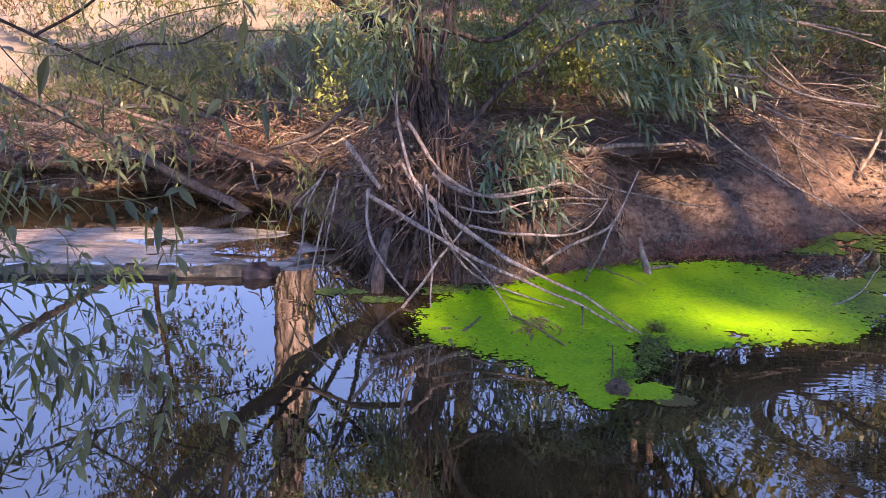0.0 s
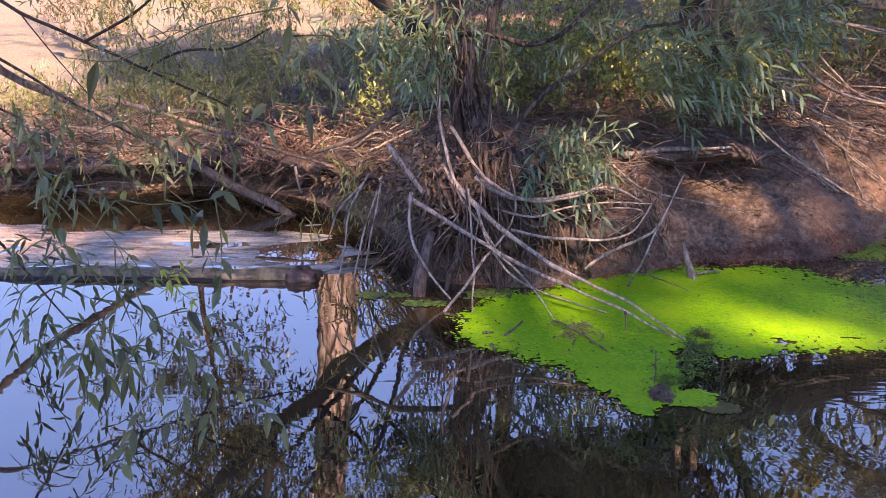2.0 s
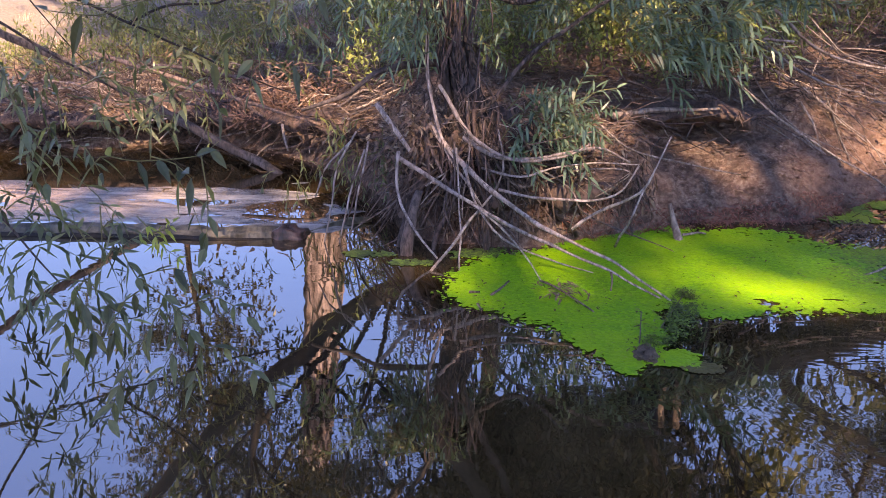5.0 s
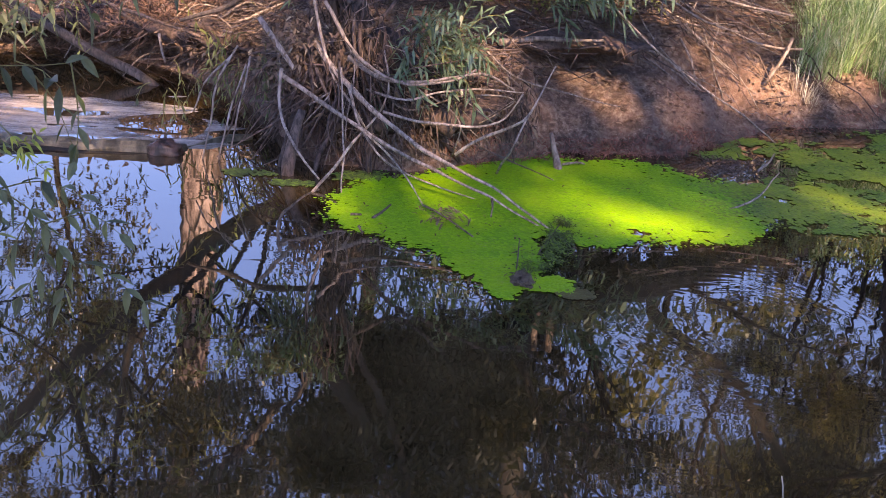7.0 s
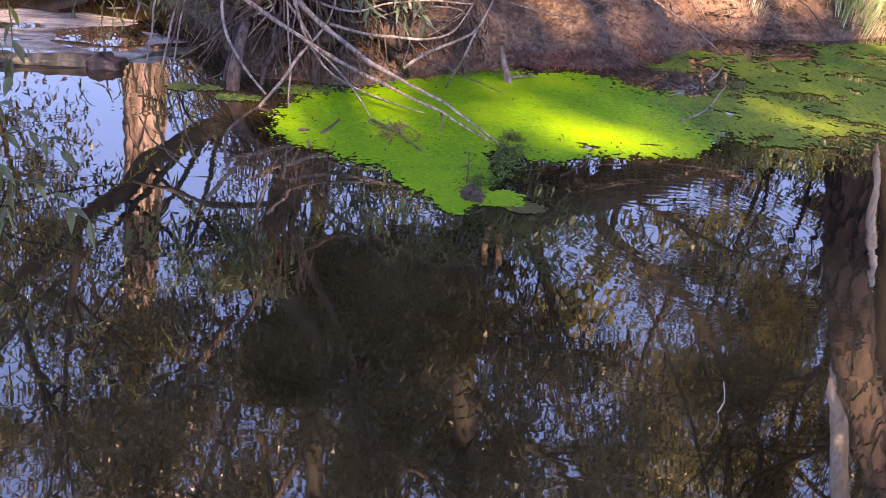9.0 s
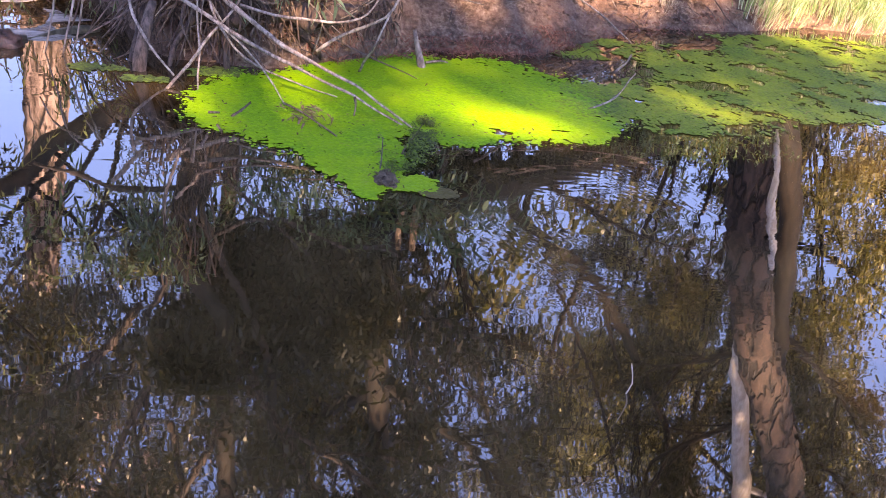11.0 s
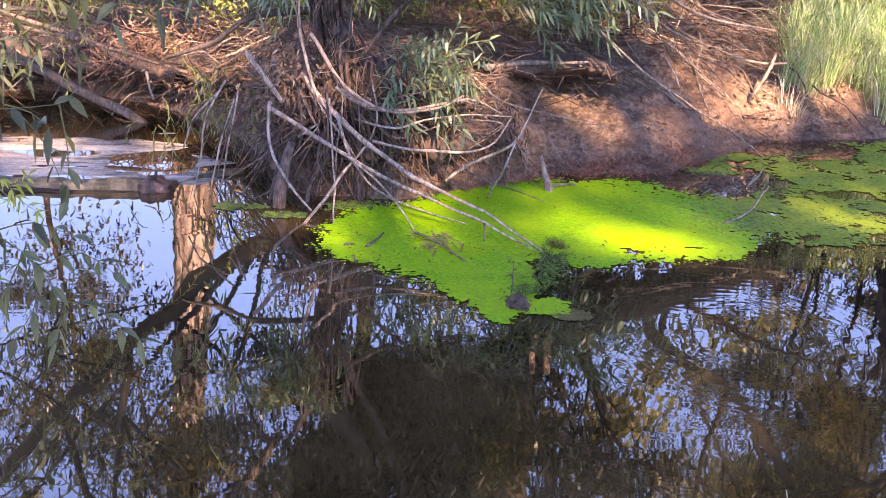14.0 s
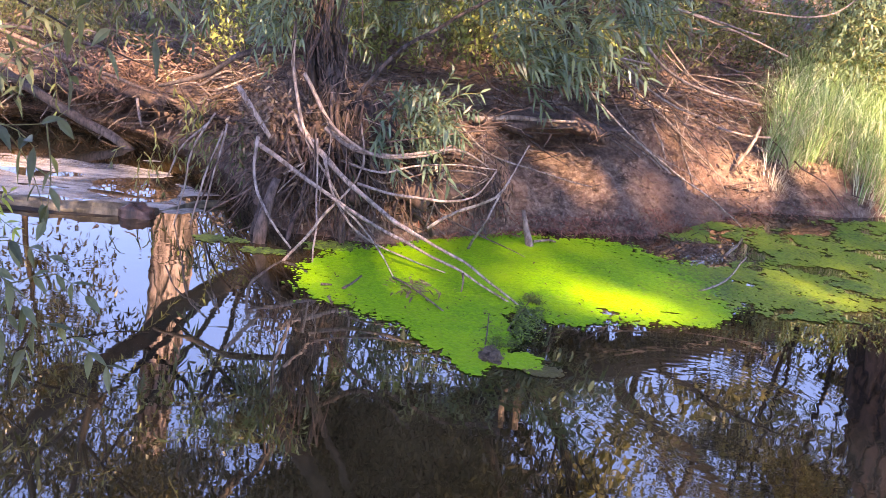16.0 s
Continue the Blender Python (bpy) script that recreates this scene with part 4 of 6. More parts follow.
wil("limb", [(0.02, 5.75, 0.75), (0.19, 5.8, 0.95), (0.4, 5.9, 1.16), (0.67, 6, 1.34), (0.98, 6.1, 1.51), (1.31, 6.2, 1.58), (1.66, 6.4, 1.87)], 0.014, 0.008)
wil("limb", [(-0.18, 6.2, 1.48), (0.06, 6.2, 1.46), (0.28, 6.3, 1.4), (0.48, 6.3, 1.46), (0.6, 6.3, 1.56), (0.73, 6.3, 1.69)], 0.022, 0.012)
wil("limb", [(-0.16, 6.05, 1.04), (-0.33, 6, 1.04), (-0.51, 5.95, 1.02), (-0.65, 5.9, 0.97), (-0.76, 5.85, 0.88), (-0.92, 5.8, 0.83), (-1.06, 5.8, 0.78)], 0.026, 0.010, GREY_LIMB)
wil("limb", [(1.64, 6.9, 1.17), (1.59, 6.9, 1.41), (1.56, 7, 1.64), (1.61, 7.2, 2.11)], 0.032, 0.025)
wil("limb", [(1.83, 6.8, 1.02), (1.78, 6.9, 1.29), (1.68, 7, 1.56), (1.75, 7.2, 2.11)], 0.04, 0.03)

# root crown: soil and fibre ball with hanging roots
ball = Shape()
for i in range(29):
    for k in range(44):
        th, ph = math.pi * i / 28, math.tau * k / 44
        n = Vector((math.sin(th) * math.cos(ph), math.sin(th) * math.sin(ph), math.cos(th)))
        r = 1 + 0.34 * noise.noise(n * 2.4) + 0.24 * noise.noise(Vector((n.x * 9, n.y * 9, n.z * 3))) + 0.12 * noise.noise(n * 17)
        ball.v.append(Vector((0.02 + n.x * 0.36 * r, 6.08 + n.y * 0.34 * r, 0.34 + n.z * 0.42 * r)))
ball.f = [(i * 44 + k, i * 44 + (k + 1) % 44, (i + 1) * 44 + (k + 1) % 44, (i + 1) * 44 + k) for i in range(28) for k in range(44)]
under(ball.make("root_ball", ROOT_SKIN, label="matted brown root fibre and soil"), willow)
# flared, deeply furrowed foot of the old trunk, and its buttress roots
flare = Shape()
line = smooth_line([(0.06, 5.90, 0.22), (0.03, 5.90, 0.45), (-0.02, 5.93, 0.70), (-0.09, 6.02, 0.98), (-0.15, 6.12, 1.25)], 0.03, 0.01)
flare.tube(line, [float(np.interp(i / len(line), (0, 0.25, 0.5, 0.75, 1), (0.20, 0.17, 0.11, 0.065, 0.05))) for i in range(len(line))], 44, 0.5, 0.06)
under(flare.make("trunk_base", WILLOW_BARK, label="furrowed flaring trunk base"), willow)
for pts, r0 in (([(-0.10, 5.85, 0.62), (-0.26, 5.72, 0.45), (-0.38, 5.60, 0.20), (-0.44, 5.50, -0.04)], 0.055), ([(0.08, 5.80, 0.55), (0.10, 5.66, 0.35), (0.06, 5.52, 0.12), (0.08, 5.44, -0.04)], 0.05),
                ([(0.20, 5.86, 0.50), (0.36, 5.78, 0.36), (0.52, 5.70, 0.20), (0.66, 5.66, 0.02)], 0.05), ([(-0.02, 5.80, 0.5), (-0.10, 5.62, 0.3), (-0.20, 5.50, 0.1), (-0.22, 5.46, -0.04)], 0.035), ([(0.22, 5.95, 0.62), (0.50, 5.92, 0.52), (0.85, 6.0, 0.48)], 0.04)):
    wil("root", pts, r0, r0 * 0.35, ROOT_SKIN, sides=12, wob=0.45, wiggle=0.03)
for k in range(52):
    a = U(math.pi * 0.98, math.tau * 1.06)
    top = Vector((0.0 + math.cos(a) * U(0.1, 0.5), 5.95 + math.sin(a) * U(0.1, 0.42), U(0.35, 0.85)))
    drop = Vector((math.cos(a) * U(0.1, 0.55) + U(-0.15, 0.15), math.sin(a) * U(0.05, 0.26), 0))
    foot = Vector((top.x + drop.x, top.y + drop.y, U(-0.06, 0.2)))
    mid = top.lerp(foot, 0.5) + Vector((U(-0.1, 0.1), -U(0, 0.12), U(-0.05, 0.12)))
    wil("root", [top, mid, foot], U(0.004, 0.014), U(0.002, 0.005), ROOT_SKIN if U(0, 1) < 0.75 else BROWN_WOOD, sides=5, wiggle=0.03)

# bare shoots that hang from the crown over the water


def shoot(pts, r0, r1, mat=None):
    return wil("shoot", pts, r0 * 0.95, r1, mat or SHOOT_WOOD, sides=8, wob=0.5, wiggle=0.02)


shoot([(-0.27, 5.75, 0.7), (-0.13, 5.6, 0.57), (0.02, 5.45, 0.45), (0.28, 5.2, 0.31), (0.55, 5, 0.21), (0.84, 4.8, 0.1), (1.08, 4.62, -0.01)], 0.019, 0.005)
shoot([(-0.46, 5.6, 0.54), (-0.28, 5.5, 0.46), (-0.08, 5.4, 0.36), (0.21, 5.2, 0.24), (0.49, 5, 0.17), (0.78, 4.8, 0.08), (1.04, 4.66, -0.01)], 0.015, 0.005)
shoot([(0.05, 5.3, 0.3), (0.21, 5.2, 0.18), (0.38, 4.9, 0.01)], 0.007, 0.004)
shoot([(-0.1, 5.5, 0.61), (-0.07, 5.4, 0.29), (-0.07, 5.2, 0.04), (-0.07, 4.89, 0)], 0.007, 0.004)
shoot([(-0.22, 5.07, 0), (-0.05, 5.3, 0.18), (0.15, 5.45, 0.41), (0.18, 5.5, 0.57), (0.16, 5.6, 0.72)], 0.009, 0.005)
shoot([(-0.59, 5.7, 0.84), (-0.49, 5.65, 0.72), (-0.38, 5.6, 0.57)], 0.018, 0.012)
shoot([(-0.44, 5.55, 0.58), (-0.45, 5.5, 0.37), (-0.4, 5.4, 0.22), (-0.19, 5.2, 0.04)], 0.012, 0.006)
shoot([(-0.4, 5.34, 0), (-0.38, 5.4, 0.15), (-0.32, 5.5, 0.35)], 0.040, 0.022, BROWN_WOOD)
shoot([(-0.3, 5.85, 1.24), (-0.29, 5.8, 1), (-0.24, 5.7, 0.79), (-0.13, 5.6, 0.52), (-0.01, 5.5, 0.37), (0.05, 5.45, 0.28)], 0.012, 0.006)
shoot([(-0.21, 5.7, 0.95), (-0.08, 5.6, 0.76), (0.05, 5.5, 0.65), (0.22, 5.4, 0.57), (0.48, 5.4, 0.58), (0.69, 5.5, 0.65)], 0.013, 0.005)
shoot([(-0.05, 5.6, 0.66), (0.15, 5.5, 0.57), (0.38, 5.45, 0.57), (0.72, 5.5, 0.63), (0.94, 5.6, 0.52)], 0.016, 0.005)
shoot([(0.06, 5.6, 0.48), (0.28, 5.4, 0.48), (0.59, 5.5, 0.53), (1.01, 5.7, 0.49)], 0.008, 0.004)
shoot([(0.15, 5.4, 0.4), (0.38, 5.3, 0.38), (0.64, 5.3, 0.37), (0.83, 5.4, 0.37), (0.95, 5.6, 0.41), (1.01, 5.7, 0.48)], 0.009, 0.005)
shoot([(0.87, 5.54, 0), (0.91, 5.3, 0.25), (0.99, 5.4, 0.39), (1.09, 5.5, 0.54), (1.19, 5.6, 0.67)], 0.008, 0.004)
shoot([(0.6, 5.5, 0.12), (0.77, 5.5, 0.23), (0.98, 5.45, 0.37), (1.06, 5.5, 0.47)], 0.010, 0.007)
shoot([(-0.05, 5.5, 0.49), (0.05, 5.35, 0.27), (0.25, 5.2, 0.11), (0.68, 5, 0.03)], 0.009, 0.004)
shoot([(-0.28, 5.45, 0.4), (-0.15, 5.5, 0.47), (-0.31, 5.4, 0.29)], 0.006, 0.003)
for k in range(16):
    x = U(-0.45, 0.75)
    a = Vector((x, U(5.6, 5.9), U(0.3, 0.75)))
    shoot([a, a + Vector((U(-0.3, 0.5), U(-0.3, 0.0), U(-0.3, 0.12))), a + Vector((U(-0.6, 0.9), U(-0.45, 0.1), U(-0.5, 0.0)))], U(0.004, 0.009), 0.003, DEAD_WOOD if k % 2 else BROWN_WOOD)


# ---- leafy sprays ----
def spray(twigs, leaves, pts, leaf, pitch, wide=0.17, r=0.004, drop=0.25, ahead=0.75):
    """A shoot with narrow leaves set alternately along it."""
    line = smooth_line(pts, 0.04, 0.012)
    twigs.tube(line, taper(len(line), r, r * 0.4), 5, 0.1)
    run, turn = 0.0, U(0, 6)
    for i in range(1, len(line)):
        seg = line[i] - line[i - 1]
        run += seg.length
        while run > pitch:
            run -= pitch
            d = seg.normalized()
            turn += 2.4
            out = d.cross(Vector((math.cos(turn), math.sin(turn), 0.3))).normalized()
            w = d * ahead + out * U(0.5, 1.1) + Vector((0, 0, -drop * U(0.5, 1.6)))
            (leaves.broad if wide > 0.28 else leaves.leaf)(line[i], w, Vector((U(-0.6, 0.6), U(-0.8, 0.3), 1)), leaf * U(0.65, 1.15), leaf * wide * U(0.8, 1.2), U(0.05, 0.3))


def leafy(parent, centre, size, n, length, leaf, way, mat, pitch=0.026, wide=0.15, drop=0.12):
    tw, lv = Shape(), Shape()
    for k in range(n):
        p = Vector(centre) + Vector((U(-1, 1) * size[0], U(-1, 1) * size[1], U(-1, 1) * size[2]))
        w = (Vector(way) + Vector((U(-1, 1), U(-1, 1), U(-0.5, 0.9))) * 0.8).normalized() * length * U(0.6, 1.2)
        spray(tw, lv, [p, p + w * 0.5 + Vector((0, 0, 0.04)), p + w + Vector((0, 0, -0.1 * length))], leaf, pitch, wide, drop=drop)
    stem = tagged(under(tw.make("spray_stem", GREEN_TWIG), parent), kind="stuff")
    tagged(lv.make("foliage", mat, stem, smooth=False), kind="stuff")


for c, size, n, length, leaf, way in (
        ([(-0.29, 5.85, 1.33)], (0.14, 0.1, 0.12), 12, 0.22, 0.08, (-0.4, -0.4, 0.1)),
        ([(0.44, 5.75, 0.76)], (0.25, 0.12, 0.11), 34, 0.30, 0.11, (0.9, -0.4, -0.05)),
        ([(1.2, 6.3, 1.23)], (0.34, 0.2, 0.16), 32, 0.42, 0.14, (1.1, -0.3, 0.05)),
        ([(1.6, 6.6, 1.43)], (0.42, 0.25, 0.18), 28, 0.42, 0.14, (1.1, -0.3, 0.05)),
        ([(0.82, 6.5, 1.4)], (0.3, 0.25, 0.18), 16, 0.35, 0.12, (1.0, -0.3, 0.05)),
        ([(2.1, 6.9, 1.45)], (0.3, 0.2, 0.15), 10, 0.4, 0.13, (1.1, -0.3, 0.0)),
        ([(1.43, 6.4, 0.96)], (0.25, 0.12, 0.08), 8, 0.35, 0.14, (1.0, -0.3, -0.1)),
        ([(-0.39, 5.9, 1.3)], (0.12, 0.1, 0.16), 20, 0.25, 0.11, (-0.3, -0.3, -0.2)),
        ([(-0.32, 5.9, 1.57)], (0.2, 0.1, 0.14), 22, 0.25, 0.11, (-0.3, -0.3, -0.2)),
        ([(-0.81, 6.2, 1.48)], (0.45, 0.3, 0.2), 22, 0.35, 0.12, (-0.3, -0.3, -0.3)),
        ([(0.29, 6.6, 1.24)], (0.3, 0.3, 0.2), 30, 0.3, 0.10, (0.1, -0.3, 0.1)),
        ([(0.39, 5.6, 0.59)], (0.24, 0.1, 0.07), 14, 0.3, 0.12, (0.6, -0.2, -0.2))):
    leafy(willow, c[0], size, n, length, leaf, way, WILLOW_LEAF)
for c, size, n, length, leaf in (((-1.0, 6.1, 0.36), (0.28, 0.16, 0.12), 10, 0.24, 0.06), ((-0.82, 6.2, 0.52), (0.34, 0.22, 0.14), 15, 0.28, 0.065), ((-0.66, 5.95, 0.42), (0.16, 0.12, 0.08), 6, 0.24, 0.06)):
    leafy(willow, c, size, n, length, leaf, (-0.15, -0.25, -1.0), FRINGE_LEAF, pitch=0.03, wide=0.2, drop=0.4)
for pts in ([(-0.72, 5.72, 0.66), (-0.81, 5.6, 0.50), (-0.86, 5.58, 0.26), (-0.92, 5.58, -0.02)], [(-0.66, 5.68, 0.56), (-0.72, 5.6, 0.36), (-0.80, 5.58, 0.10), (-0.82, 5.57, -0.02)],
            [(-0.64, 5.7, 0.60), (-0.66, 5.6, 0.42), (-0.72, 5.57, 0.18), (-0.76, 5.57, 0.02)], [(-0.76, 5.75, 0.60), (-0.90, 5.65, 0.44), (-0.97, 5.6, 0.28)]):
    shoot(pts, 0.0075, 0.004)

# the upper crown of the willow, seen in the water
wood, crown = Shape(), Shape()
for p, d in (((-0.35, 6.6, 2.6), (-0.3, -0.3, 1)), ((-0.3, 6.7, 3.6), (0.2, 0.2, 1)), ((0.1, 6.5, 2.4), (0.5, -0.3, 1)), ((0.15, 6.5, 3.4), (-0.4, -0.4, 1)), ((0.16, 6.5, 4.1), (0.4, 0, 1)), ((-0.5, 6.4, 2.2), (-0.8, 0, 0.8)),
             ((0.15, 6.5, 2.9), (0.9, -0.1, 0.6)), ((1.5, 7.1, 2.2), (0.3, -0.2, 1)), ((1.6, 7.2, 2.6), (0.9, 0, 0.8))):
    grow(wood, crown, p, Vector(d), 1.9, 0.04, 2, 0.11, 34, 0.4)
under(wood.make("limb", WILLOW_BARK), willow)
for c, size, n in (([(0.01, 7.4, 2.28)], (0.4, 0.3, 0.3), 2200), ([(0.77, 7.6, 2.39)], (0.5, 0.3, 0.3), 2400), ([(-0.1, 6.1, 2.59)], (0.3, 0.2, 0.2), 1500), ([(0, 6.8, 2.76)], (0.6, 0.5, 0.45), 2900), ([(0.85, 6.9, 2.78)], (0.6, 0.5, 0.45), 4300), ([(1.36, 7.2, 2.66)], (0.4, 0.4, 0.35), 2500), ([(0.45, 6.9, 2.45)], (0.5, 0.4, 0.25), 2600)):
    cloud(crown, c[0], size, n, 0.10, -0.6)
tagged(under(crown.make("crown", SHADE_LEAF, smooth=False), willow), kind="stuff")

# shaggy fibres and suckers that hang on the stems and the undercut bank
fib = Shape()
for k in range(120):
    if k < 45:
        a = Vector((U(-0.36, 0.08), U(5.78, 6.0), U(0.6, 1.75)))
        b = a + Vector((U(-0.08, 0.12), U(-0.12, 0.02), -U(0.15, 0.6)))
    else:
        x = U(-0.5, 1.05)
        a = Vector((x, float(np.interp(x, SX, SY)) + U(0.1, 0.45), U(0.25, 0.62)))
        b = a + (Vector((U(-0.15, 0.25), -U(0.1, 0.35), -U(0.12, 0.5))) if x < 0.3 else Vector((U(-0.35, 0.35), -U(0.02, 0.2), -U(-0.02, 0.16))))
        b.z = max(b.z, -0.02)
    m = a.lerp(b, 0.5) + Vector((U(-0.05, 0.05), -U(0, 0.06), U(-0.03, 0.04)))
    fib.tube([a, m, b], [U(0.003, 0.009), U(0.003, 0.006), 0.002], 4)
for k in range(300):
    t = U(0, 1)
    c = Vector((-5.0 + 4.2 * t, float(np.interp(-5.0 + 4.2 * t, LIPX, LIPY)), 0.3)) if k % 15 else Vector((U(1.0, 2.2), 0, 0.58))
    if not k % 15:
        c.y = 6.45 + 0.33 * (c.x - 1.0)
    a = c + Vector((0, -U(0.1, 0.36), U(-0.06, 0.12)))
    b = a + Vector((U(-0.35, 0.35), -U(-0.1, 0.14), -U(-0.05, 0.24)))
    fib.tube([a, a.lerp(b, 0.5) + Vector((U(-0.04, 0.04), -U(0, 0.05), 0)), b], [U(0.003, 0.008), U(0.003, 0.006), 0.002], 4)
tagged(under(fib.make("root_fringe", ROOT_SKIN, label="shaggy hanging root fibres"), willow), kind="stuff")
tuft = Shape()
for k in range(80):
    x = U(-0.48, 1.1)
    c = Vector((x, float(np.interp(x, SX, SY)) + U(-0.02, 0.26), U(0.10, 0.62 if x < 0.5 else 0.45)))
    lump = U(0.03, 0.075)
    for q in range(16):
        p = c + Vector((rnd.gauss(0, lump), rnd.gauss(0, lump * 0.6), rnd.gauss(0, lump * 0.7)))
        tuft.leaf(p, Vector((U(-0.7, 0.7), U(-0.6, 0.1), -U(0.2, 1.6))), Vector((U(-0.8, 0.8), -1, U(-0.5, 0.9))), U(0.03, 0.10), U(0.005, 0.015), U(0.1, 0.4))
tagged(under(tuft.make("root_tuft", ROOT_SKIN, label="ragged clumps of matted root fibre", smooth=False), willow), kind="stuff")
rag = Shape()
for k in range(420):
    x = U(-0.5, 1.15)
    p = Vector((x, float(np.interp(x, SX, SY)) + U(-0.05, 0.4), U(0.02, 0.62)))
    rag.leaf(p, Vector((U(-1, 1), U(-1, 0.2), U(-1.4, 0.2))), Vector((U(-1, 1), -1, U(-1, 1))), U(0.025, 0.075), U(0.008, 0.02))
for k in range(900):
    a = U(0, 6.3)
    r = U(0, 0.24)
    rag.leaf(Vector((-0.38 + math.cos(a) * r, 5.8 + math.sin(a) * r * 0.8, U(0.50, 0.92) - r * 0.6)), Vector((U(-1, 1), U(-1, 0.4), U(-0.9, 0.2))), Vector((U(-1, 1), -0.6, 1)), U(0.02, 0.055), U(0.009, 0.022))
tagged(under(rag.make("caught_leaf", DRY_LEAF, label="dead leaves caught in the roots", smooth=False), willow), kind="stuff")

# ---- log, post, fallen wood ----
log = stick("floating_log", [(-3.75, 5.73, 0), (-3.02, 5.71, 0.01), (-2.37, 5.70, 0.01), (-1.8, 5.69, 0.01), (-1.48, 5.68, 0.01), (-1.23, 5.70, 0), (-1.06, 5.77, -0.03)], 0.034, 0.060, LOG_WOOD, "long grey-brown barkless log floating low in the inlet", "log", sides=28, wob=0.42, wiggle=0.02, step=0.04)
stick("bark", [(-3.66, 5.61, -0.01), (-2.97, 5.64, -0.01), (-2.33, 5.62, 0), (-1.76, 5.61, 0), (-1.45, 5.61, -0.01), (-1.21, 5.64, -0.02)], 0.024, 0.018, DARK_BARK, "dark wet bark along the waterline", "", parent=log, sides=18, wob=0.4, wiggle=0.012, step=0.05)
for pts, r in (([(-2.31, 5.69, 0.03), (-2.27, 5.66, 0.09)], 0.012), ([(-1.59, 5.67, 0.04), (-1.61, 5.67, 0.10)], 0.012), ([(-1.32, 5.42, 0), (-1.33, 5.36, -0.01)], 0.012)):
    stick("knot", pts, r, r * 0.6, BROWN_WOOD, "", "", parent=log, wob=0.4)
silt = Shape()
SX0, SX1, SY0, SY1, NX, NY = -4.6, -0.62, 5.72, 7.35, 130, 56
for j in range(NY + 1):
    for i in range(NX + 1):
        x, y = SX0 + (SX1 - SX0) * i / NX, SY0 + (SY1 - SY0) * j / NY
        back = 7.0 + 0.25 * noise.noise(Vector((x * 1.1, 0.3, 2))) + 0.10 - 1.3 * max(0, x + 1.25)
        e = min((back - y) / 0.35, (y - 5.70) / 0.12, (SX1 - x) / 0.4, 1.0)
        z = -0.012 + 0.018 * e + 0.013 * noise.noise(Vector((x * 1.3, y * 5, 0))) + 0.008 * noise.noise(Vector((x * 5, y * 17, 3)))
        pool = 1 - ((x + 1.26) / 0.30) ** 2 - ((y - 6.25) / 0.30) ** 2 + 0.5 * noise.noise(Vector((x * 2.5, y * 4, 8)))
        z -= 0.05 * min(1, max(0, pool * 3))
        silt.v.append(Vector((x, y, z)))
silt.f = [(j * (NX + 1) + i, j * (NX + 1) + i + 1, (j + 1) * (NX + 1) + i + 1, (j + 1) * (NX + 1) + i) for j in range(NY) for i in range(NX)]
tagged(silt.make("silt_flat", SILT), "wet pale grey silt bank level with the water behind the log", "mud", kind="structure")
butt = Shape()
for i in range(15):
    for k in range(22):
        th, ph = math.pi * i / 14, math.tau * k / 22
        n = Vector((math.sin(th) * math.cos(ph), math.sin(th) * math.sin(ph), math.cos(th)))
        r = 1 + 0.35 * noise.noise(n * 2.1 + Vector((4, 0, 0))) + 0.2 * noise.noise(n * 6)
        butt.v.append(Vector((-1.15 + n.x * 0.105 * r, 5.66 + n.y * 0.07 * r, 0.012 + n.z * 0.068 * r)))
butt.f = [(i * 22 + k, i * 22 + (k + 1) % 22, (i + 1) * 22 + (k + 1) % 22, (i + 1) * 22 + k) for i in range(14) for k in range(22)]
tagged(butt.make("log_butt", WET_BUTT), "dark reddish rotten log end in the shallows", "log")
stick("mud_bar", [(-1.16, 5.67, -0.02), (-1.08, 5.78, -0.01), (-0.96, 5.88, 0), (-0.83, 5.96, 0), (-0.69, 6.06, -0.01)], 0.02, 0.03, MUD, "thin bar of grey-green mud and scum by the roots", "mud", sides=12, wob=0.7, wiggle=0.02, step=0.03)
stick("pale_twig", [(1.24, 2.14, -0.02), (1.33, 2.33, -0.1), (1.34, 2.33, -0.02), (1.36, 2.33, 0.04), (1.34, 2.33, 0.12)], 0.004, 0.002, SCAR_WOOD, "thin pale twig standing out of the water", "twig", sides=6, wob=0.1, wiggle=0.003)
stick("stake", [(1.3, 5.69, -0.05), (1.28, 5.75, 0.07), (1.24, 5.8, 0.21)], 0.030, 0.012, DEAD_WOOD, "broken pale stick standing in the duckweed", "stick", sides=9, wob=0.4)
LIMB = [(-4.75, 6.95, 2.0), (-4.3, 7.05, 1.65), (-3.83, 7.2, 1.27), (-3.61, 7.3, 1.09), (-2.85, 7.5, 0.66), (-2.30, 7.55, 0.33), (-1.88, 7.5, 0.13), (-1.64, 7.4, 0.03), (-1.5, 7.35, -0.05)]
stick("dead_branch", LIMB, 0.030, 0.038, GREY_LIMB, "fallen grey-brown limb sloping down to the inlet", "branch", "fallen branches")
FALLEN = "bleached dead branch lying on the littered bank"
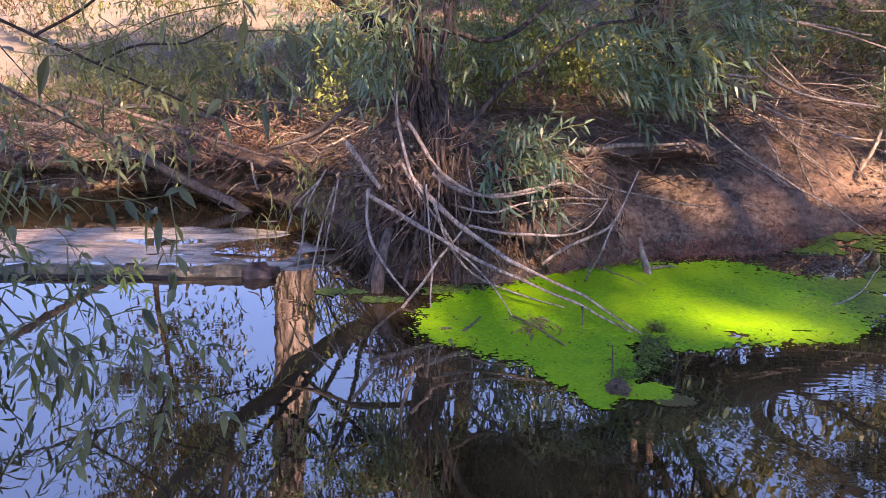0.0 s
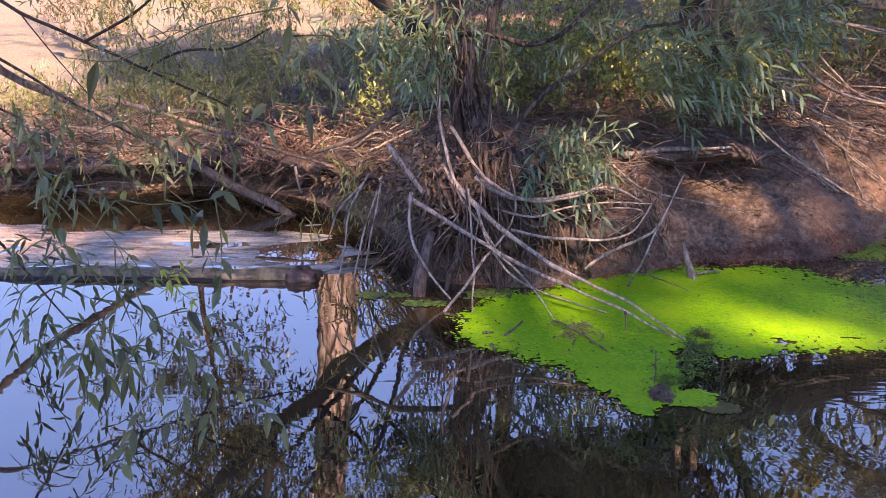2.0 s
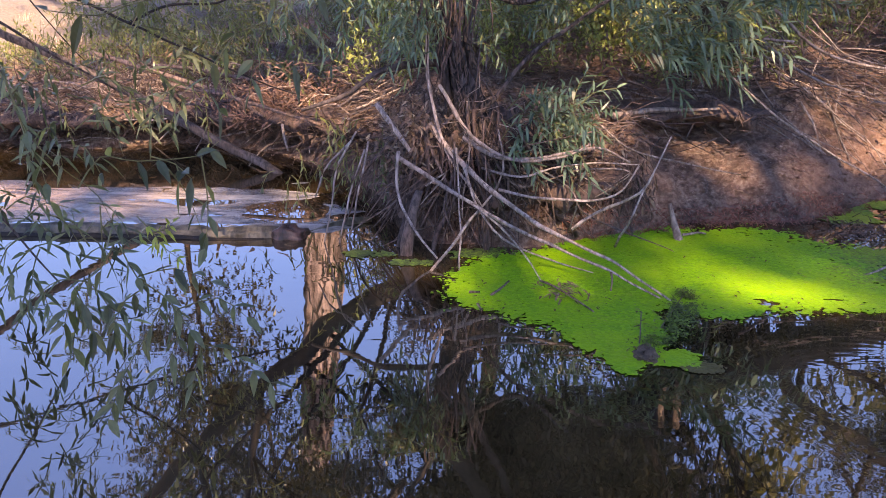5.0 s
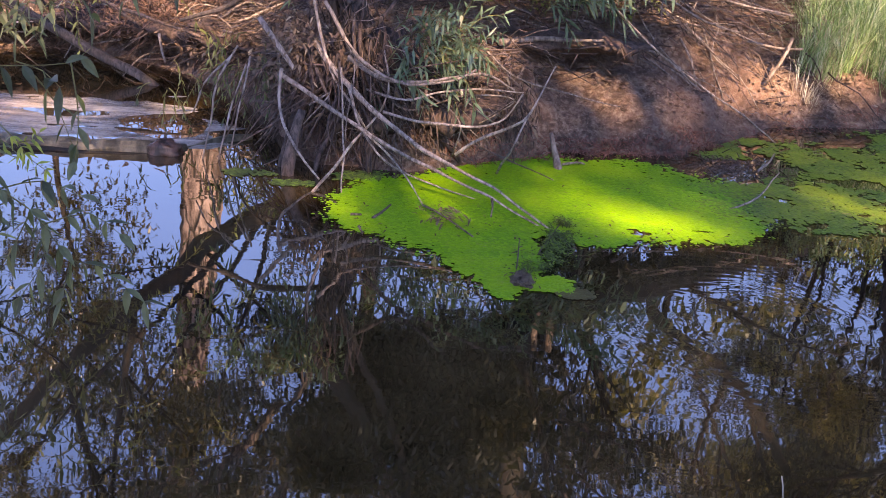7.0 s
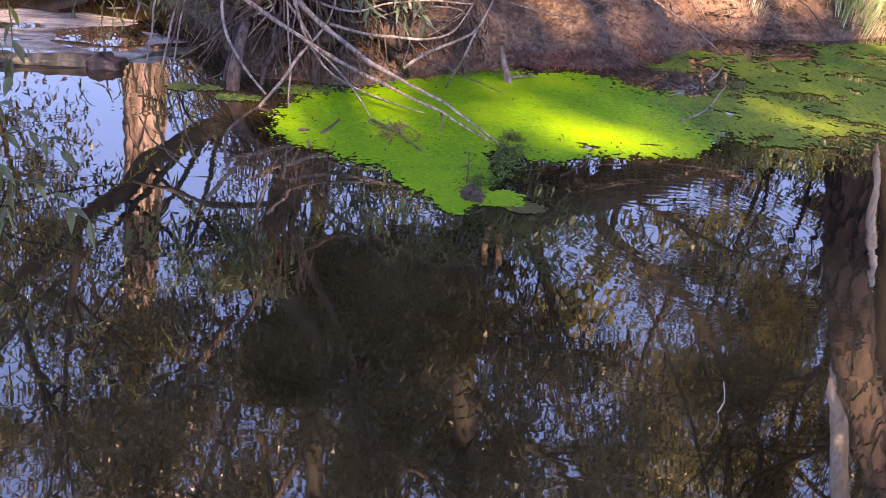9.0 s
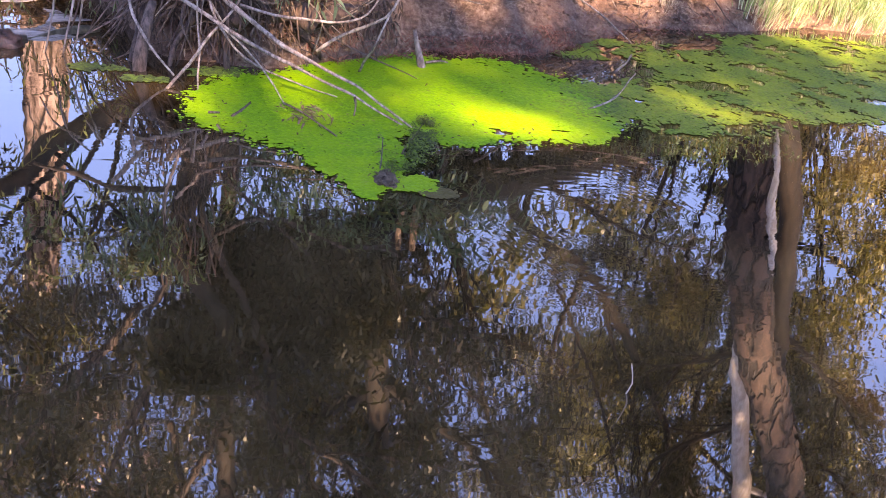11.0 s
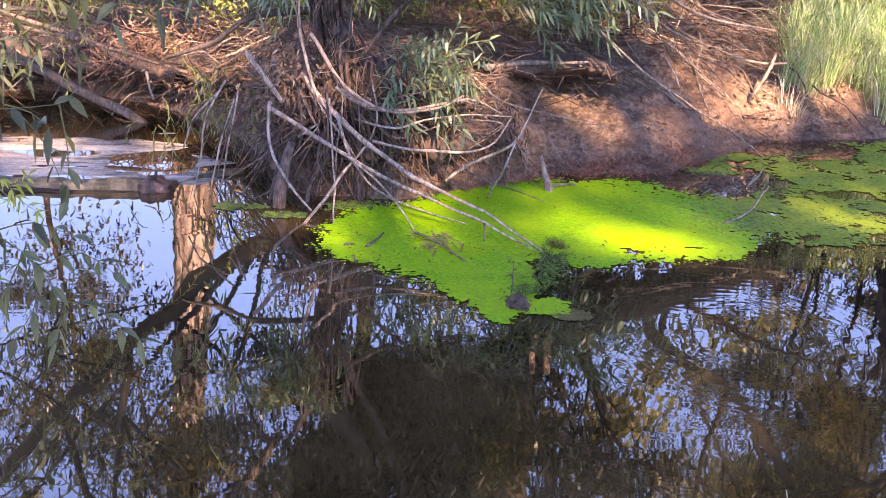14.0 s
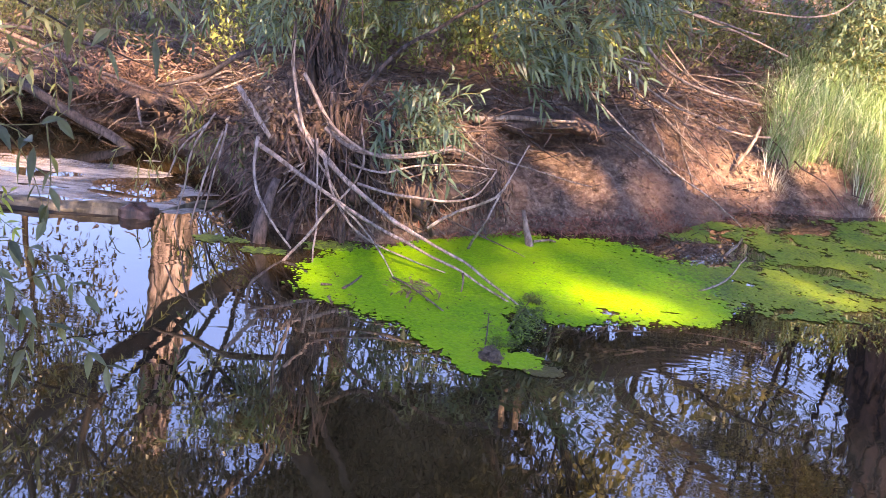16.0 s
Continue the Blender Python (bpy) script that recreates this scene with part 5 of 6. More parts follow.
for spec in (
        ([(-4.67, 10.9, 0.49), (-3.8, 10.6, 0.45), (-2.68, 9.9, 0.35), (-1.8, 9, 0.26), (-1.11, 8.2, 0.18)], 0.042, 0.025),
        ([(-3.57, 10.1, 0.38), (-2.72, 9.4, 0.31), (-1.9, 8.7, 0.24), (-1.43, 8.35, 0.2)], 0.025, 0.015),
        ([(-5.09, 9.1, 0.27), (-4.38, 9.35, 0.3), (-3.82, 9.5, 0.33), (-3.19, 9.65, 0.34)], 0.11, 0.09),
        ([(-3.42, 10.6, 0.46), (-2.78, 10.3, 0.41), (-2.05, 10, 0.39)], 0.045, 0.03),
        ([(-2.29, 10, 0.36), (-2.12, 10.1, 0.44), (-1.86, 10, 0.45), (-1.54, 9.8, 0.42)], 0.03, 0.02),
        ([(-3.46, 8.6, 0.79), (-2.9, 8.4, 0.68), (-2.39, 8.2, 0.57), (-2.0, 8.0, 0.47), (-1.75, 7.85, 0.36)], 0.024, 0.018),
        ([(-2.73, 8.3, 0.57), (-2.1, 7.95, 0.52), (-1.57, 7.6, 0.45), (-1.2, 7.4, 0.38)], 0.020, 0.014),
        ([(-2.95, 8.7, 0.66), (-2.6, 8.55, 0.67), (-2.2, 8.45, 0.62), (-1.7, 8.35, 0.55)], 0.022, 0.018),
        ([(-1.47, 7.2, 0.42), (-1.44, 7.1, 0.33), (-1.4, 7, 0.26)], 0.012, 0.010),
        ([(1.71, 6.7, 0.94), (1.98, 6.4, 0.7), (2.32, 6.2, 0.48), (2.6, 6.1, 0.32), (3.07, 6.54, 0.02)], 0.010, 0.006),
        ([(2.44, 7.6, 1.51), (2.81, 7.5, 1.44), (3.26, 7.4, 1.32), (3.53, 7.4, 1.23)], 0.013, 0.008),
        ([(1.65, 7.1, 1.2), (2.07, 7.1, 1.11), (2.32, 7.1, 1.09)], 0.014, 0.01),
        ([(0.95, 6.45, 0.65), (1.23, 6.5, 0.68), (1.69, 6.55, 0.68)], 0.026, 0.010),
        ([(2.04, 7, 1.12), (2.29, 6.95, 0.92), (2.53, 6.9, 0.81), (2.78, 6.9, 0.75)], 0.012, 0.008),
        ([(2.2, 7.3, 1.3), (2.48, 7.2, 1.06), (2.76, 7.1, 0.93), (3.27, 7.1, 0.86)], 0.018, 0.01),
        ([(2.66, 8, 1.49), (3.19, 7.9, 1.39), (3.48, 7.9, 1.34)], 0.016, 0.01),
        ([(3.49, 8.2, 1.52), (3.91, 8.1, 1.52), (4.2, 8.1, 1.59), (4.47, 8.2, 1.77)], 0.012, 0.008),
        ([(3.07, 7.4, 0.61), (3.32, 7.4, 0.57), (3.54, 7.4, 0.57)], 0.016, 0.012),
        ([(3.24, 7.3, 0.3), (3.33, 7.3, 0.47), (3.43, 7.4, 0.65)], 0.022, 0.018),
        ([(2.65, 5.82, 0.02), (2.74, 5.89, 0.06), (2.97, 6.3, 0.01)], 0.012, 0.007),
        ([(2.2, 5.09, 0), (2.44, 5.27, 0.03), (2.76, 5.73, 0.05)], 0.009, 0.005),
        ([(1.33, 5.77, 0.02), (1.43, 5.8, 0.03), (1.48, 5.8, 0.02)], 0.012, 0.006)):
    stick("dead_branch", spec[0], spec[1] * (0.8 if spec[0][0][0] > 1 else 1), spec[2] * 0.8, BROWN_WOOD if spec[0][0][0] < -1.6 else DEAD_WOOD, FALLEN, "branch", "fallen branches")
for k in range(90):
    x = U(-3.8, -0.4) if k < 45 else U(0.9, 4.0)
    y = float(np.interp(x, SX, SY)) + (U(0.1, 1.5) if x < 0 else U(0.9, 2.2))
    a = on_ground(x, y, U(0.01, 0.12))
    d = Vector((U(-0.5, 0.5), U(-0.3, 0.2), 0)) if k < 45 else Vector((U(0.1, 0.7), U(-0.5, 0.1), 0))
    b = on_ground(x + d.x, y + d.y, U(0.01, 0.1))
    stick("dead_branch", [a, a.lerp(b, 0.5) + Vector((0, 0, U(0.0, 0.08))), b], U(0.004, 0.011), U(0.003, 0.006), DEAD_WOOD if k % 3 else BROWN_WOOD, FALLEN, "branch", "fallen branches", sides=6, wiggle=0.03)

# driftwood caught along the lip of the inlet, brush on the upper bank
def brush(n, x0, x1, depth, up, long, lean, mats, label, name="dead_branch"):
    for k in range(n):
        x = U(x0, x1)
        y = float(np.interp(x, SX, SY)) + U(*depth)
        a = on_ground(x, y, U(0.02, up))
        d = (Vector(lean) + Vector((U(-1, 1), U(-0.7, 0.7), U(-0.25, 0.25)))).normalized() * U(*long)
        b = a + d
        b.z = max(b.z, on_ground(b.x, b.y).z + 0.01)
        m = a.lerp(b, 0.5) + Vector((U(-0.05, 0.05), U(-0.05, 0.05), U(-0.02, 0.1)))
        stick(name, [a, m, b], U(0.005, 0.014), U(0.003, 0.006), mats[k % len(mats)], label, "branch", "fallen branches", sides=6, wiggle=0.03)


brush(120, -4.6, -0.8, (-0.08, 0.8), 0.32, (0.25, 0.8), (0.3, -0.2, -0.05), (BROWN_WOOD, DEAD_WOOD, DEAD_WOOD), "weathered driftwood stick caught on the bank lip", "driftwood_stick")
brush(44, 3.0, 6.2, (2.2, 4.4), 0.5, (0.4, 1.2), (0.2, -0.3, 0.05), (BROWN_WOOD, ROOT_SKIN, DEAD_WOOD), "tangled dead brush on the upper bank", "brush_stick")
brush(22, 1.6, 4.4, (1.0, 3.0), 0.45, (0.3, 1.0), (0.3, -0.3, -0.1), (DEAD_WOOD, DEAD_WOOD, BROWN_WOOD), "tangled dead brush on the upper bank", "brush_stick")

ARCH = "long bare mauve-grey stem arching down the bank"
for k in range(15):
    a = Vector((U(1.75, 2.6), U(7.2, 7.8), U(0.95, 1.45)))
    b = a + Vector((U(0.5, 1.1), -U(0.1, 0.45), -U(0.25, 0.75)))
    b.z = max(b.z, on_ground(b.x, b.y).z + 0.02)
    m = a.lerp(b, 0.5) + Vector((U(-0.12, 0.02), -U(0.0, 0.1), -U(0.02, 0.16)))
    stick("arching_stem", [a, m, b], U(0.0035, 0.007), U(0.002, 0.004), (DEAD_WOOD, GREY_LIMB, BROWN_WOOD)[k % 3], ARCH, "branch", "arching stems", sides=6, wiggle=0.02)
# bough reaching over the inlet
bough = empty("willow_bough", (-4.6, 7.6, 0.75), "leafy willow bough arching over the inlet", "tree")
for pts, r0, r1 in (([(-4.6, 7.6, 0.7), (-4.5, 7.2, 1.6), (-4.0, 6.8, 2.0)] + [(-3.11, 6.4, 1.62), (-2.65, 6.3, 1.44), (-2.23, 6.2, 1.27), (-1.75, 6.1, 1.07), (-1.37, 6, 0.93), (-1.11, 5.9, 0.86)], 0.024, 0.004),
                    ([(-2.65, 6.3, 1.44), (-2.35, 6.2, 1.56), (-2.11, 6.2, 1.73), (-1.91, 6.2, 1.96)], 0.012, 0.006), ([(-2.23, 6.2, 1.27), (-1.9, 6.1, 1.39), (-1.59, 6, 1.41), (-1.33, 6, 1.53)], 0.010, 0.005), ([(-3.11, 6.4, 1.62), (-2.75, 6.3, 1.19), (-2.59, 6.3, 1.01)], 0.006, 0.003)):
    under(stick("limb", pts, r0, r1, DARK_BARK, "", "", sides=7), bough)
for c, size, n, length, leaf, way in (
        ([(-2.39, 6.2, 1.45)], (0.35, 0.2, 0.2), 24, 0.45, 0.085, (0.3, -0.2, -0.3)),
        ([(-1.91, 6.1, 1.21)], (0.4, 0.2, 0.22), 29, 0.45, 0.085, (0.3, -0.2, -0.3)),
        ([(-1.42, 6, 1.25)], (0.35, 0.2, 0.22), 24, 0.45, 0.085, (0.3, -0.2, -0.3)),
        ([(-1.6, 6.1, 1.56)], (0.5, 0.2, 0.2), 22, 0.45, 0.085, (0.3, -0.2, -0.3)),
        ([(-2.74, 6.2, 0.95)], (0.3, 0.2, 0.15), 13, 0.4, 0.085, (0.3, -0.2, -0.3)),
        ([(-2.48, 6.1, 2.16)], (0.7, 0.3, 0.4), 29, 0.5, 0.085, (0.3, -0.2, -0.3)),
        ([(-1.56, 6.1, 2.16)], (0.6, 0.3, 0.4), 22, 0.5, 0.085, (0.3, -0.2, -0.3))):
    leafy(bough, c[0], size, round(n * 0.7), length, leaf * 0.8, way, HERB_LEAF, pitch=0.04, wide=0.2)

# tangle of exposed reddish roots on the upper bank
for k in range(24):
    x, y = U(2.0, 3.9), U(7.3, 8.9)
    a = on_ground(x, y, U(0.03, 0.2))
    d = Vector((U(-0.3, 0.9), -U(-0.2, 0.5), 0))
    b = on_ground(x + d.x, y + d.y, U(0.0, 0.08))
    stick("exposed_root", [a, a.lerp(b, 0.5) + Vector((0, 0, U(0.02, 0.12))), b], U(0.005, 0.012), U(0.003, 0.006), ROOT_SKIN if k % 3 else DEAD_WOOD, "exposed reddish root trailing down the bank", "root", "exposed roots", sides=6, wiggle=0.04)

# rusty fibre and rootlets piled on the lip of the inlet
pile = Shape()
for k in range(420):
    a = Vector((-1.65 + rnd.gauss(0, 0.34), 8.2 + rnd.gauss(0, 0.16), 0.30 + abs(rnd.gauss(0, 0.20))))
    b = a + Vector((U(-0.22, 0.22), U(-0.16, 0.05), -U(-0.08, 0.22)))
    pile.tube([a, a.lerp(b, 0.5) + Vector((U(-0.05, 0.05), 0, U(-0.02, 0.06))), b], [0.006, 0.005, 0.002], 4)
for k in range(600):
    p = Vector((-1.65 + rnd.gauss(0, 0.36), 8.2 + rnd.gauss(0, 0.18), 0.28 + abs(rnd.gauss(0, 0.20))))
    pile.leaf(p, Vector((U(-1, 1), U(-1, 0.2), U(-0.8, 0.3))), Vector((U(-0.7, 0.7), -0.7, 1)), U(0.03, 0.07), U(0.010, 0.024))
tagged(pile.make("root_pile", RUSTY, smooth=False), "rusty brown fibre and litter heaped on the bank lip", "roots", kind="stuff")
# red rootlets along the waterline
red = Shape()
for k in range(900):
    x = U(0.55, 2.6) if k % 7 else U(2.6, 4.6)
    y = float(np.interp(x, SX, SY)) + U(-0.08, 0.10)
    a = on_ground(x, y, U(0.0, 0.03))
    b = a + Vector((U(-0.06, 0.06), -U(-0.02, 0.07), U(-0.05, 0.015)))
    b.z = max(b.z, 0.0)
    red.tube([a, a.lerp(b, 0.5) + Vector((0, -0.01, U(0.0, 0.03))), b], [0.0035, 0.003, 0.0015], 3)
tagged(red.make("rootlets", RED_ROOT), "fine red rootlets matted along the waterline", "roots", kind="stuff")
# mud hump with dead stems between the two mats
stems = Shape()
for k in range(150):
    a = Vector((2.50 + rnd.gauss(0, 0.16), 5.93 + rnd.gauss(0, 0.14), U(-0.02, 0.012)))
    b = a + Vector((U(-0.12, 0.12), U(-0.1, 0.06), U(-0.01, 0.035)))
    stems.tube([a, a.lerp(b, 0.5) + Vector((U(-0.02, 0.02), 0, U(0, 0.03))), b], [0.004, 0.003, 0.0015], 3)
tagged(stems.make("stem_tussock", BROWN_WOOD), "drowned tussock of brown dead stems in the shallows", "debris", kind="stuff")

# debris in the duckweed
clump = Shape()
for i in range(13):
    for k in range(24):
        th, ph = math.pi * i / 12, math.tau * k / 24
        n = Vector((math.sin(th) * math.cos(ph), math.sin(th) * math.sin(ph), math.cos(th)))
        r = 1 + 0.5 * noise.noise(n * 2.2 + Vector((7, 0, 0))) + 0.35 * noise.noise(n * 6)
        clump.v.append(Vector((0.79 + n.x * 0.052 * r, 3.96 + n.y * 0.085 * r, n.z * 0.034 * r)))
clump.f = [(i * 24 + k, i * 24 + (k + 1) % 24, (i + 1) * 24 + (k + 1) % 24, (i + 1) * 24 + k) for i in range(12) for k in range(24)]
for k in range(70):
    a = Vector((0.79 + rnd.gauss(0, 0.034), 3.97 + rnd.gauss(0, 0.055), U(0.0, 0.03)))
    d = Vector((U(-0.03, 0.03), U(-0.05, 0.05), U(-0.016, 0.0)))
    clump.tube([a, a + d * 0.5 + Vector((0, 0, 0.006)), a + d], [0.003, 0.0025, 0.0015], 4)
tagged(clump.make("debris_clump", MUD_LUMP), "sodden clump of twigs and stems at the tip of the duckweed", "debris", kind="stuff")
for pts, r in (([(0.78, 4.08, 0), (0.8, 4.2, 0.04), (0.81, 4.25, 0.1)], 0.004), ([(0.38, 4.9, 0.01), (0.49, 4.69, 0.03), (0.62, 4.47, 0.01)], 0.007), ([(0.74, 4.8, 0.1), (0.75, 4.8, 0.05), (0.74, 4.77, 0)], 0.007),
               ([(0.11, 4.68, 0.01), (0.15, 4.76, 0.01), (0.2, 4.9, 0.01)], 0.010), ([(0.92, 4.27, 0.01), (1.01, 4.46, 0.02), (1.14, 4.77, 0.01)], 0.004), ([(-0.01, 4.71, 0.01), (0.05, 4.72, 0.01)], 0.007), ([(0.03, 4.56, 0.01), (0.05, 4.47, 0.01)], 0.008)):
    stick("floating_twig", pts, r, r * 0.6, BROWN_WOOD, "dark wet twig lying in the duckweed", "twig", "floating twigs", sides=7, wob=0.4)
nest = Shape()
for k in range(70):
    a = Vector([(0.47, 4.72, 0.02)][0]) + Vector((rnd.gauss(0, 0.07), rnd.gauss(0, 0.06), U(0, 0.03)))
    nest.leaf(a, Vector((U(-1, 1), U(-1, 1), U(-0.2, 0.3))), Vector((0, 0, 1)), U(0.03, 0.08), U(0.008, 0.016))
tagged(nest.make("caught_leaf", DRY_LEAF, smooth=False), "dead leaves and stalks caught on the shoots", "leaves", kind="stuff")
clods = Shape()
for k in range(1100):
    x = U(0.7, 4.2)
    y = float(np.interp(x, SX, SY)) + abs(rnd.gauss(0, 0.7)) + 0.02
    p, r = on_ground(x, y, 0.003), U(0.006, 0.028)
    i = len(clods.v)
    for dx, dy, dz in ((1, 0, 0), (0.2, 1, 0), (-1, 0.3, 0), (-0.3, -1, 0), (0.1, 0.1, 0.8), (0, 0, -0.6)):
        clods.v.append(p + Vector((dx * U(0.7, 1.2), dy * U(0.7, 1.2), dz * U(0.6, 1.1))) * r)
    clods.f += [(i, i + 1, i + 4), (i + 1, i + 2, i + 4), (i + 2, i + 3, i + 4), (i + 3, i, i + 4), (i + 1, i, i + 5), (i + 2, i + 1, i + 5), (i + 3, i + 2, i + 5), (i, i + 3, i + 5)]
tagged(clods.make("soil_clods", SOIL, smooth=False), "crumbled clods of brown soil on the bank", "soil", kind="stuff")

# tangle of fine dead twigs over the roots and banks
for mat, count, words in ((DEAD_WOOD, 520, "fine bleached dead twigs tangled over roots and bank"), (BROWN_WOOD, 1100, "fine brown dead twigs tangled over roots and bank"), (ROOT_SKIN, 700, "fine dark rootlets tangled over roots and bank")):
    fine = Shape()
    for k in range(count):
        spot = U(0, 1)
        if spot < (0.13 if mat is DEAD_WOOD else 0.18):
            x = U(-0.65, 1.15)
            a = Vector((x, float(np.interp(x, SX, SY)) + U(0.0, 0.5), U(0.1, 0.8)))
        elif spot < 0.78:
            x = U(-4.6, -0.5)
            a = on_ground(x, float(np.interp(x, SX, SY)) + U(-0.05, 1.1), U(0.03, 0.34))
        else:
            x = U(1.1, 4.3)
            a = on_ground(x, float(np.interp(x, SX, SY)) + U(0.75, 2.4), U(0.02, 0.32))
        w = Vector((U(-1, 1), U(-0.9, 0.5), U(-0.7, 0.55))).normalized() * U(0.12, 0.48)
        b = a + w
        b.z = max(b.z, on_ground(b.x, b.y).z + 0.005)
        bend = Vector((U(-0.05, 0.05), U(-0.05, 0.05), U(-0.03, 0.07)))
        r = U(0.0016, 0.0042)
        fine.tube([a, a.lerp(b, 0.35) + bend, a.lerp(b, 0.7) + bend * U(-0.6, 1.0), b], [r, r * 0.9, r * 0.7, r * 0.4], 4)
    tagged(fine.make("dead_twigs", mat), words, "twigs", kind="stuff")

# fine twigs, leaf litter
tw = Shape()
for k in range(3500):
    x = U(-4.5, 5.0)
    y = float(np.interp(x, SX, SY)) + abs(rnd.gauss(0, 1.0)) + 0.05
    if 0.9 < x < 3.0 and y < 7.1 and U(0, 1) < 0.9 or x > 1.0 and U(0, 1) < 0.82:
        continue
    a = on_ground(x, y, U(0.0, 0.05))
    ang, ln = U(0, 6.3), U(0.08, 0.4)
    b = on_ground(x + math.cos(ang) * ln, y + math.sin(ang) * ln, U(0.0, 0.06))
    tw.tube([a, a.lerp(b, 0.5) + Vector((U(-0.03, 0.03), U(-0.03, 0.03), U(0, 0.05))), b], [U(0.002, 0.005)] * 2 + [0.002], 4)
tagged(tw.make("twig_litter", BROWN_WOOD), "fine broken twigs strewn over the bank", "twigs", kind="stuff")
lit = Shape()
for k in range(4200):
    x = U(-5.0, -0.6)
    y = float(np.interp(x, LIPX, LIPY)) + U(-0.5, 0.3)
    p = Vector((x, y, max(ground_z(x, y), 0.24) + U(0.0, 0.14)))
    lit.leaf(p, Vector((U(-1, 1), U(-1, 1), U(-0.5, 0.4))), Vector((U(-0.6, 0.6), U(-0.8, 0.4), 1)), U(0.03, 0.09), U(0.012, 0.03), 0.1)
for k in range(16000):
    x = U(-6, 6.5)
    y = float(np.interp(x, SX, SY)) + abs(rnd.gauss(0, 1.8)) + 0.03
    if 0.9 < x < 3.0 and y < 7.2 and U(0, 1) < 0.93 or 2.4 < x < 4.3 and y < 8.6 and U(0, 1) < 0.65:
        continue
    p = on_ground(x, y, 0.008)
    ang = U(0, 6.3)
    lit.leaf(p, Vector((math.cos(ang), math.sin(ang), U(-0.1, 0.35))), Vector((U(-0.4, 0.4), U(-0.4, 0.4), 1)), U(0.03, 0.09), U(0.012, 0.03), 0.1)
tagged(lit.make("leaf_litter", DRY_LEAF, smooth=False), "dry brown fallen leaves on the soil", "leaves", kind="stuff")


# ---- shrubs and herbs ----
def shrub(label, place, size, n, length, leaf, mat, way=(0, -0.2, 0.8), pitch=0.04, wide=0.25):
    thing = empty("shrub", on_ground(place[0], place[1]), label, "shrub", "bank shrubs")
    leafy(thing, on_ground(place[0], place[1], size[2]), size, n, length, leaf, way, mat, pitch, wide, 0.1)
    return thing


for px, py, n in ((-5.4, 10.4, 90), (-4.3, 9.8, 110), (-3.3, 9.9, 120), (-2.4, 9.7, 120), (-1.5, 9.3, 110), (-3.8, 11.2, 110), (-2.4, 11.3, 120), (-1.2, 11.0, 120), (-3.0, 10.6, 120), (-4.6, 12.2, 110), (-2.9, 12.6, 120), (-1.6, 12.4, 120), (-0.4, 11.8, 120), (-3.6, 13.6, 110), (-1.9, 13.8, 110)):
    shrub("sparse grey-green shrub with small narrow leaves", (px, py), (0.55, 0.4, 0.14), round(n * 0.8), 0.34, 0.068, HERB_LEAF, pitch=0.030, wide=0.26)
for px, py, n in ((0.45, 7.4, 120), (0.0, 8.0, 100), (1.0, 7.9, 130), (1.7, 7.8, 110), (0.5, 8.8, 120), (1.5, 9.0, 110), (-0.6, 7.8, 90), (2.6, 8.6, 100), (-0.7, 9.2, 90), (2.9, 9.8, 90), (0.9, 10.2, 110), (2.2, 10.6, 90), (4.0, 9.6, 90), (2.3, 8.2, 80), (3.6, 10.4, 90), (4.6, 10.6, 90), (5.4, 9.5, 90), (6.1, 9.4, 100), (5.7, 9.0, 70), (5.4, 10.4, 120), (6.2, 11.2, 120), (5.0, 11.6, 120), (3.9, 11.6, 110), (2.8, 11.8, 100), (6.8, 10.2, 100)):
    shrub("low yellowish-green weedy shrub", (px, py), (0.46, 0.32, 0.2), round(n * 0.75), 0.38, 0.064, LIT_HERB_LEAF if px < 3.4 else HERB_LEAF, pitch=0.026, wide=0.32)


for px, py in ((5.0, 8.9), (5.5, 9.1), (5.9, 9.4), (4.6, 9.1), (5.3, 9.7)):
    shrub("tall leafy green shrub behind the grass", (px, py), (0.42, 0.3, 0.55), 130, 0.4, 0.075, WILLOW_LEAF, way=(0, -0.3, 0.3), pitch=0.03, wide=0.26)
for k in range(16):
    shrub("tall brown-green thicket shrub on the far slope", (-6.5 + 0.75 * k + U(-0.2, 0.2), U(15.0, 17.5)), (0.6, 0.5, 0.3), 60, 0.5, 0.11, DRY_LEAF if k % 3 == 0 else HERB_LEAF)


def grass_patch(label, mat, n, area, tall, name="grass"):
    sh = Shape()
    for k in range(n // 34):
        cx, cy = U(area[0], area[1]), U(area[2], area[3])
        c = noise.noise(Vector((cx * 2.2, cy * 2.2, 8)))
        if c < -0.3 or ground_z(cx, cy) < 0.04 or (cx > 3 and cx < 0.45 * cy + 0.25 + 0.25 * c):
            continue
        size, sway = U(0.45, 1.35), U(0, 6.3)
        for i in range(34):
            a, r = U(0, 6.3), abs(rnd.gauss(0, 0.07))
            h = U(tall[0], tall[1]) * size * (0.85 + 0.4 * c)
            out = Vector((math.cos(a) + 0.6 * math.cos(sway), math.sin(a) - 0.45 + 0.5 * math.sin(sway), 0)) * h * U(0.2, 1.25)
            x, y = cx + math.cos(a) * r, cy + math.sin(a) * r
            sh.blade(on_ground(x, y, -0.01), out, h, U(0.0025, 0.0075))
    return tagged(sh.make(name, mat, smooth=False), label, "grass", kind="stuff")


grass_patch("tall sunlit green grass on the bank", GRASS, 38000, (3.5, 7.2, 7.4, 10.0), (0.16, 0.52))
grass_patch("dry straw-coloured grass at the water's edge", STRAW, 6000, (3.5, 7.0, 7.25, 8.2), (0.08, 0.32), "dry_grass")
grass_patch("thin dry grass on the sunlit slope", STRAW, 5000, (-6.5, 3.4, 8.6, 13.5), (0.06, 0.2), "dry_grass")


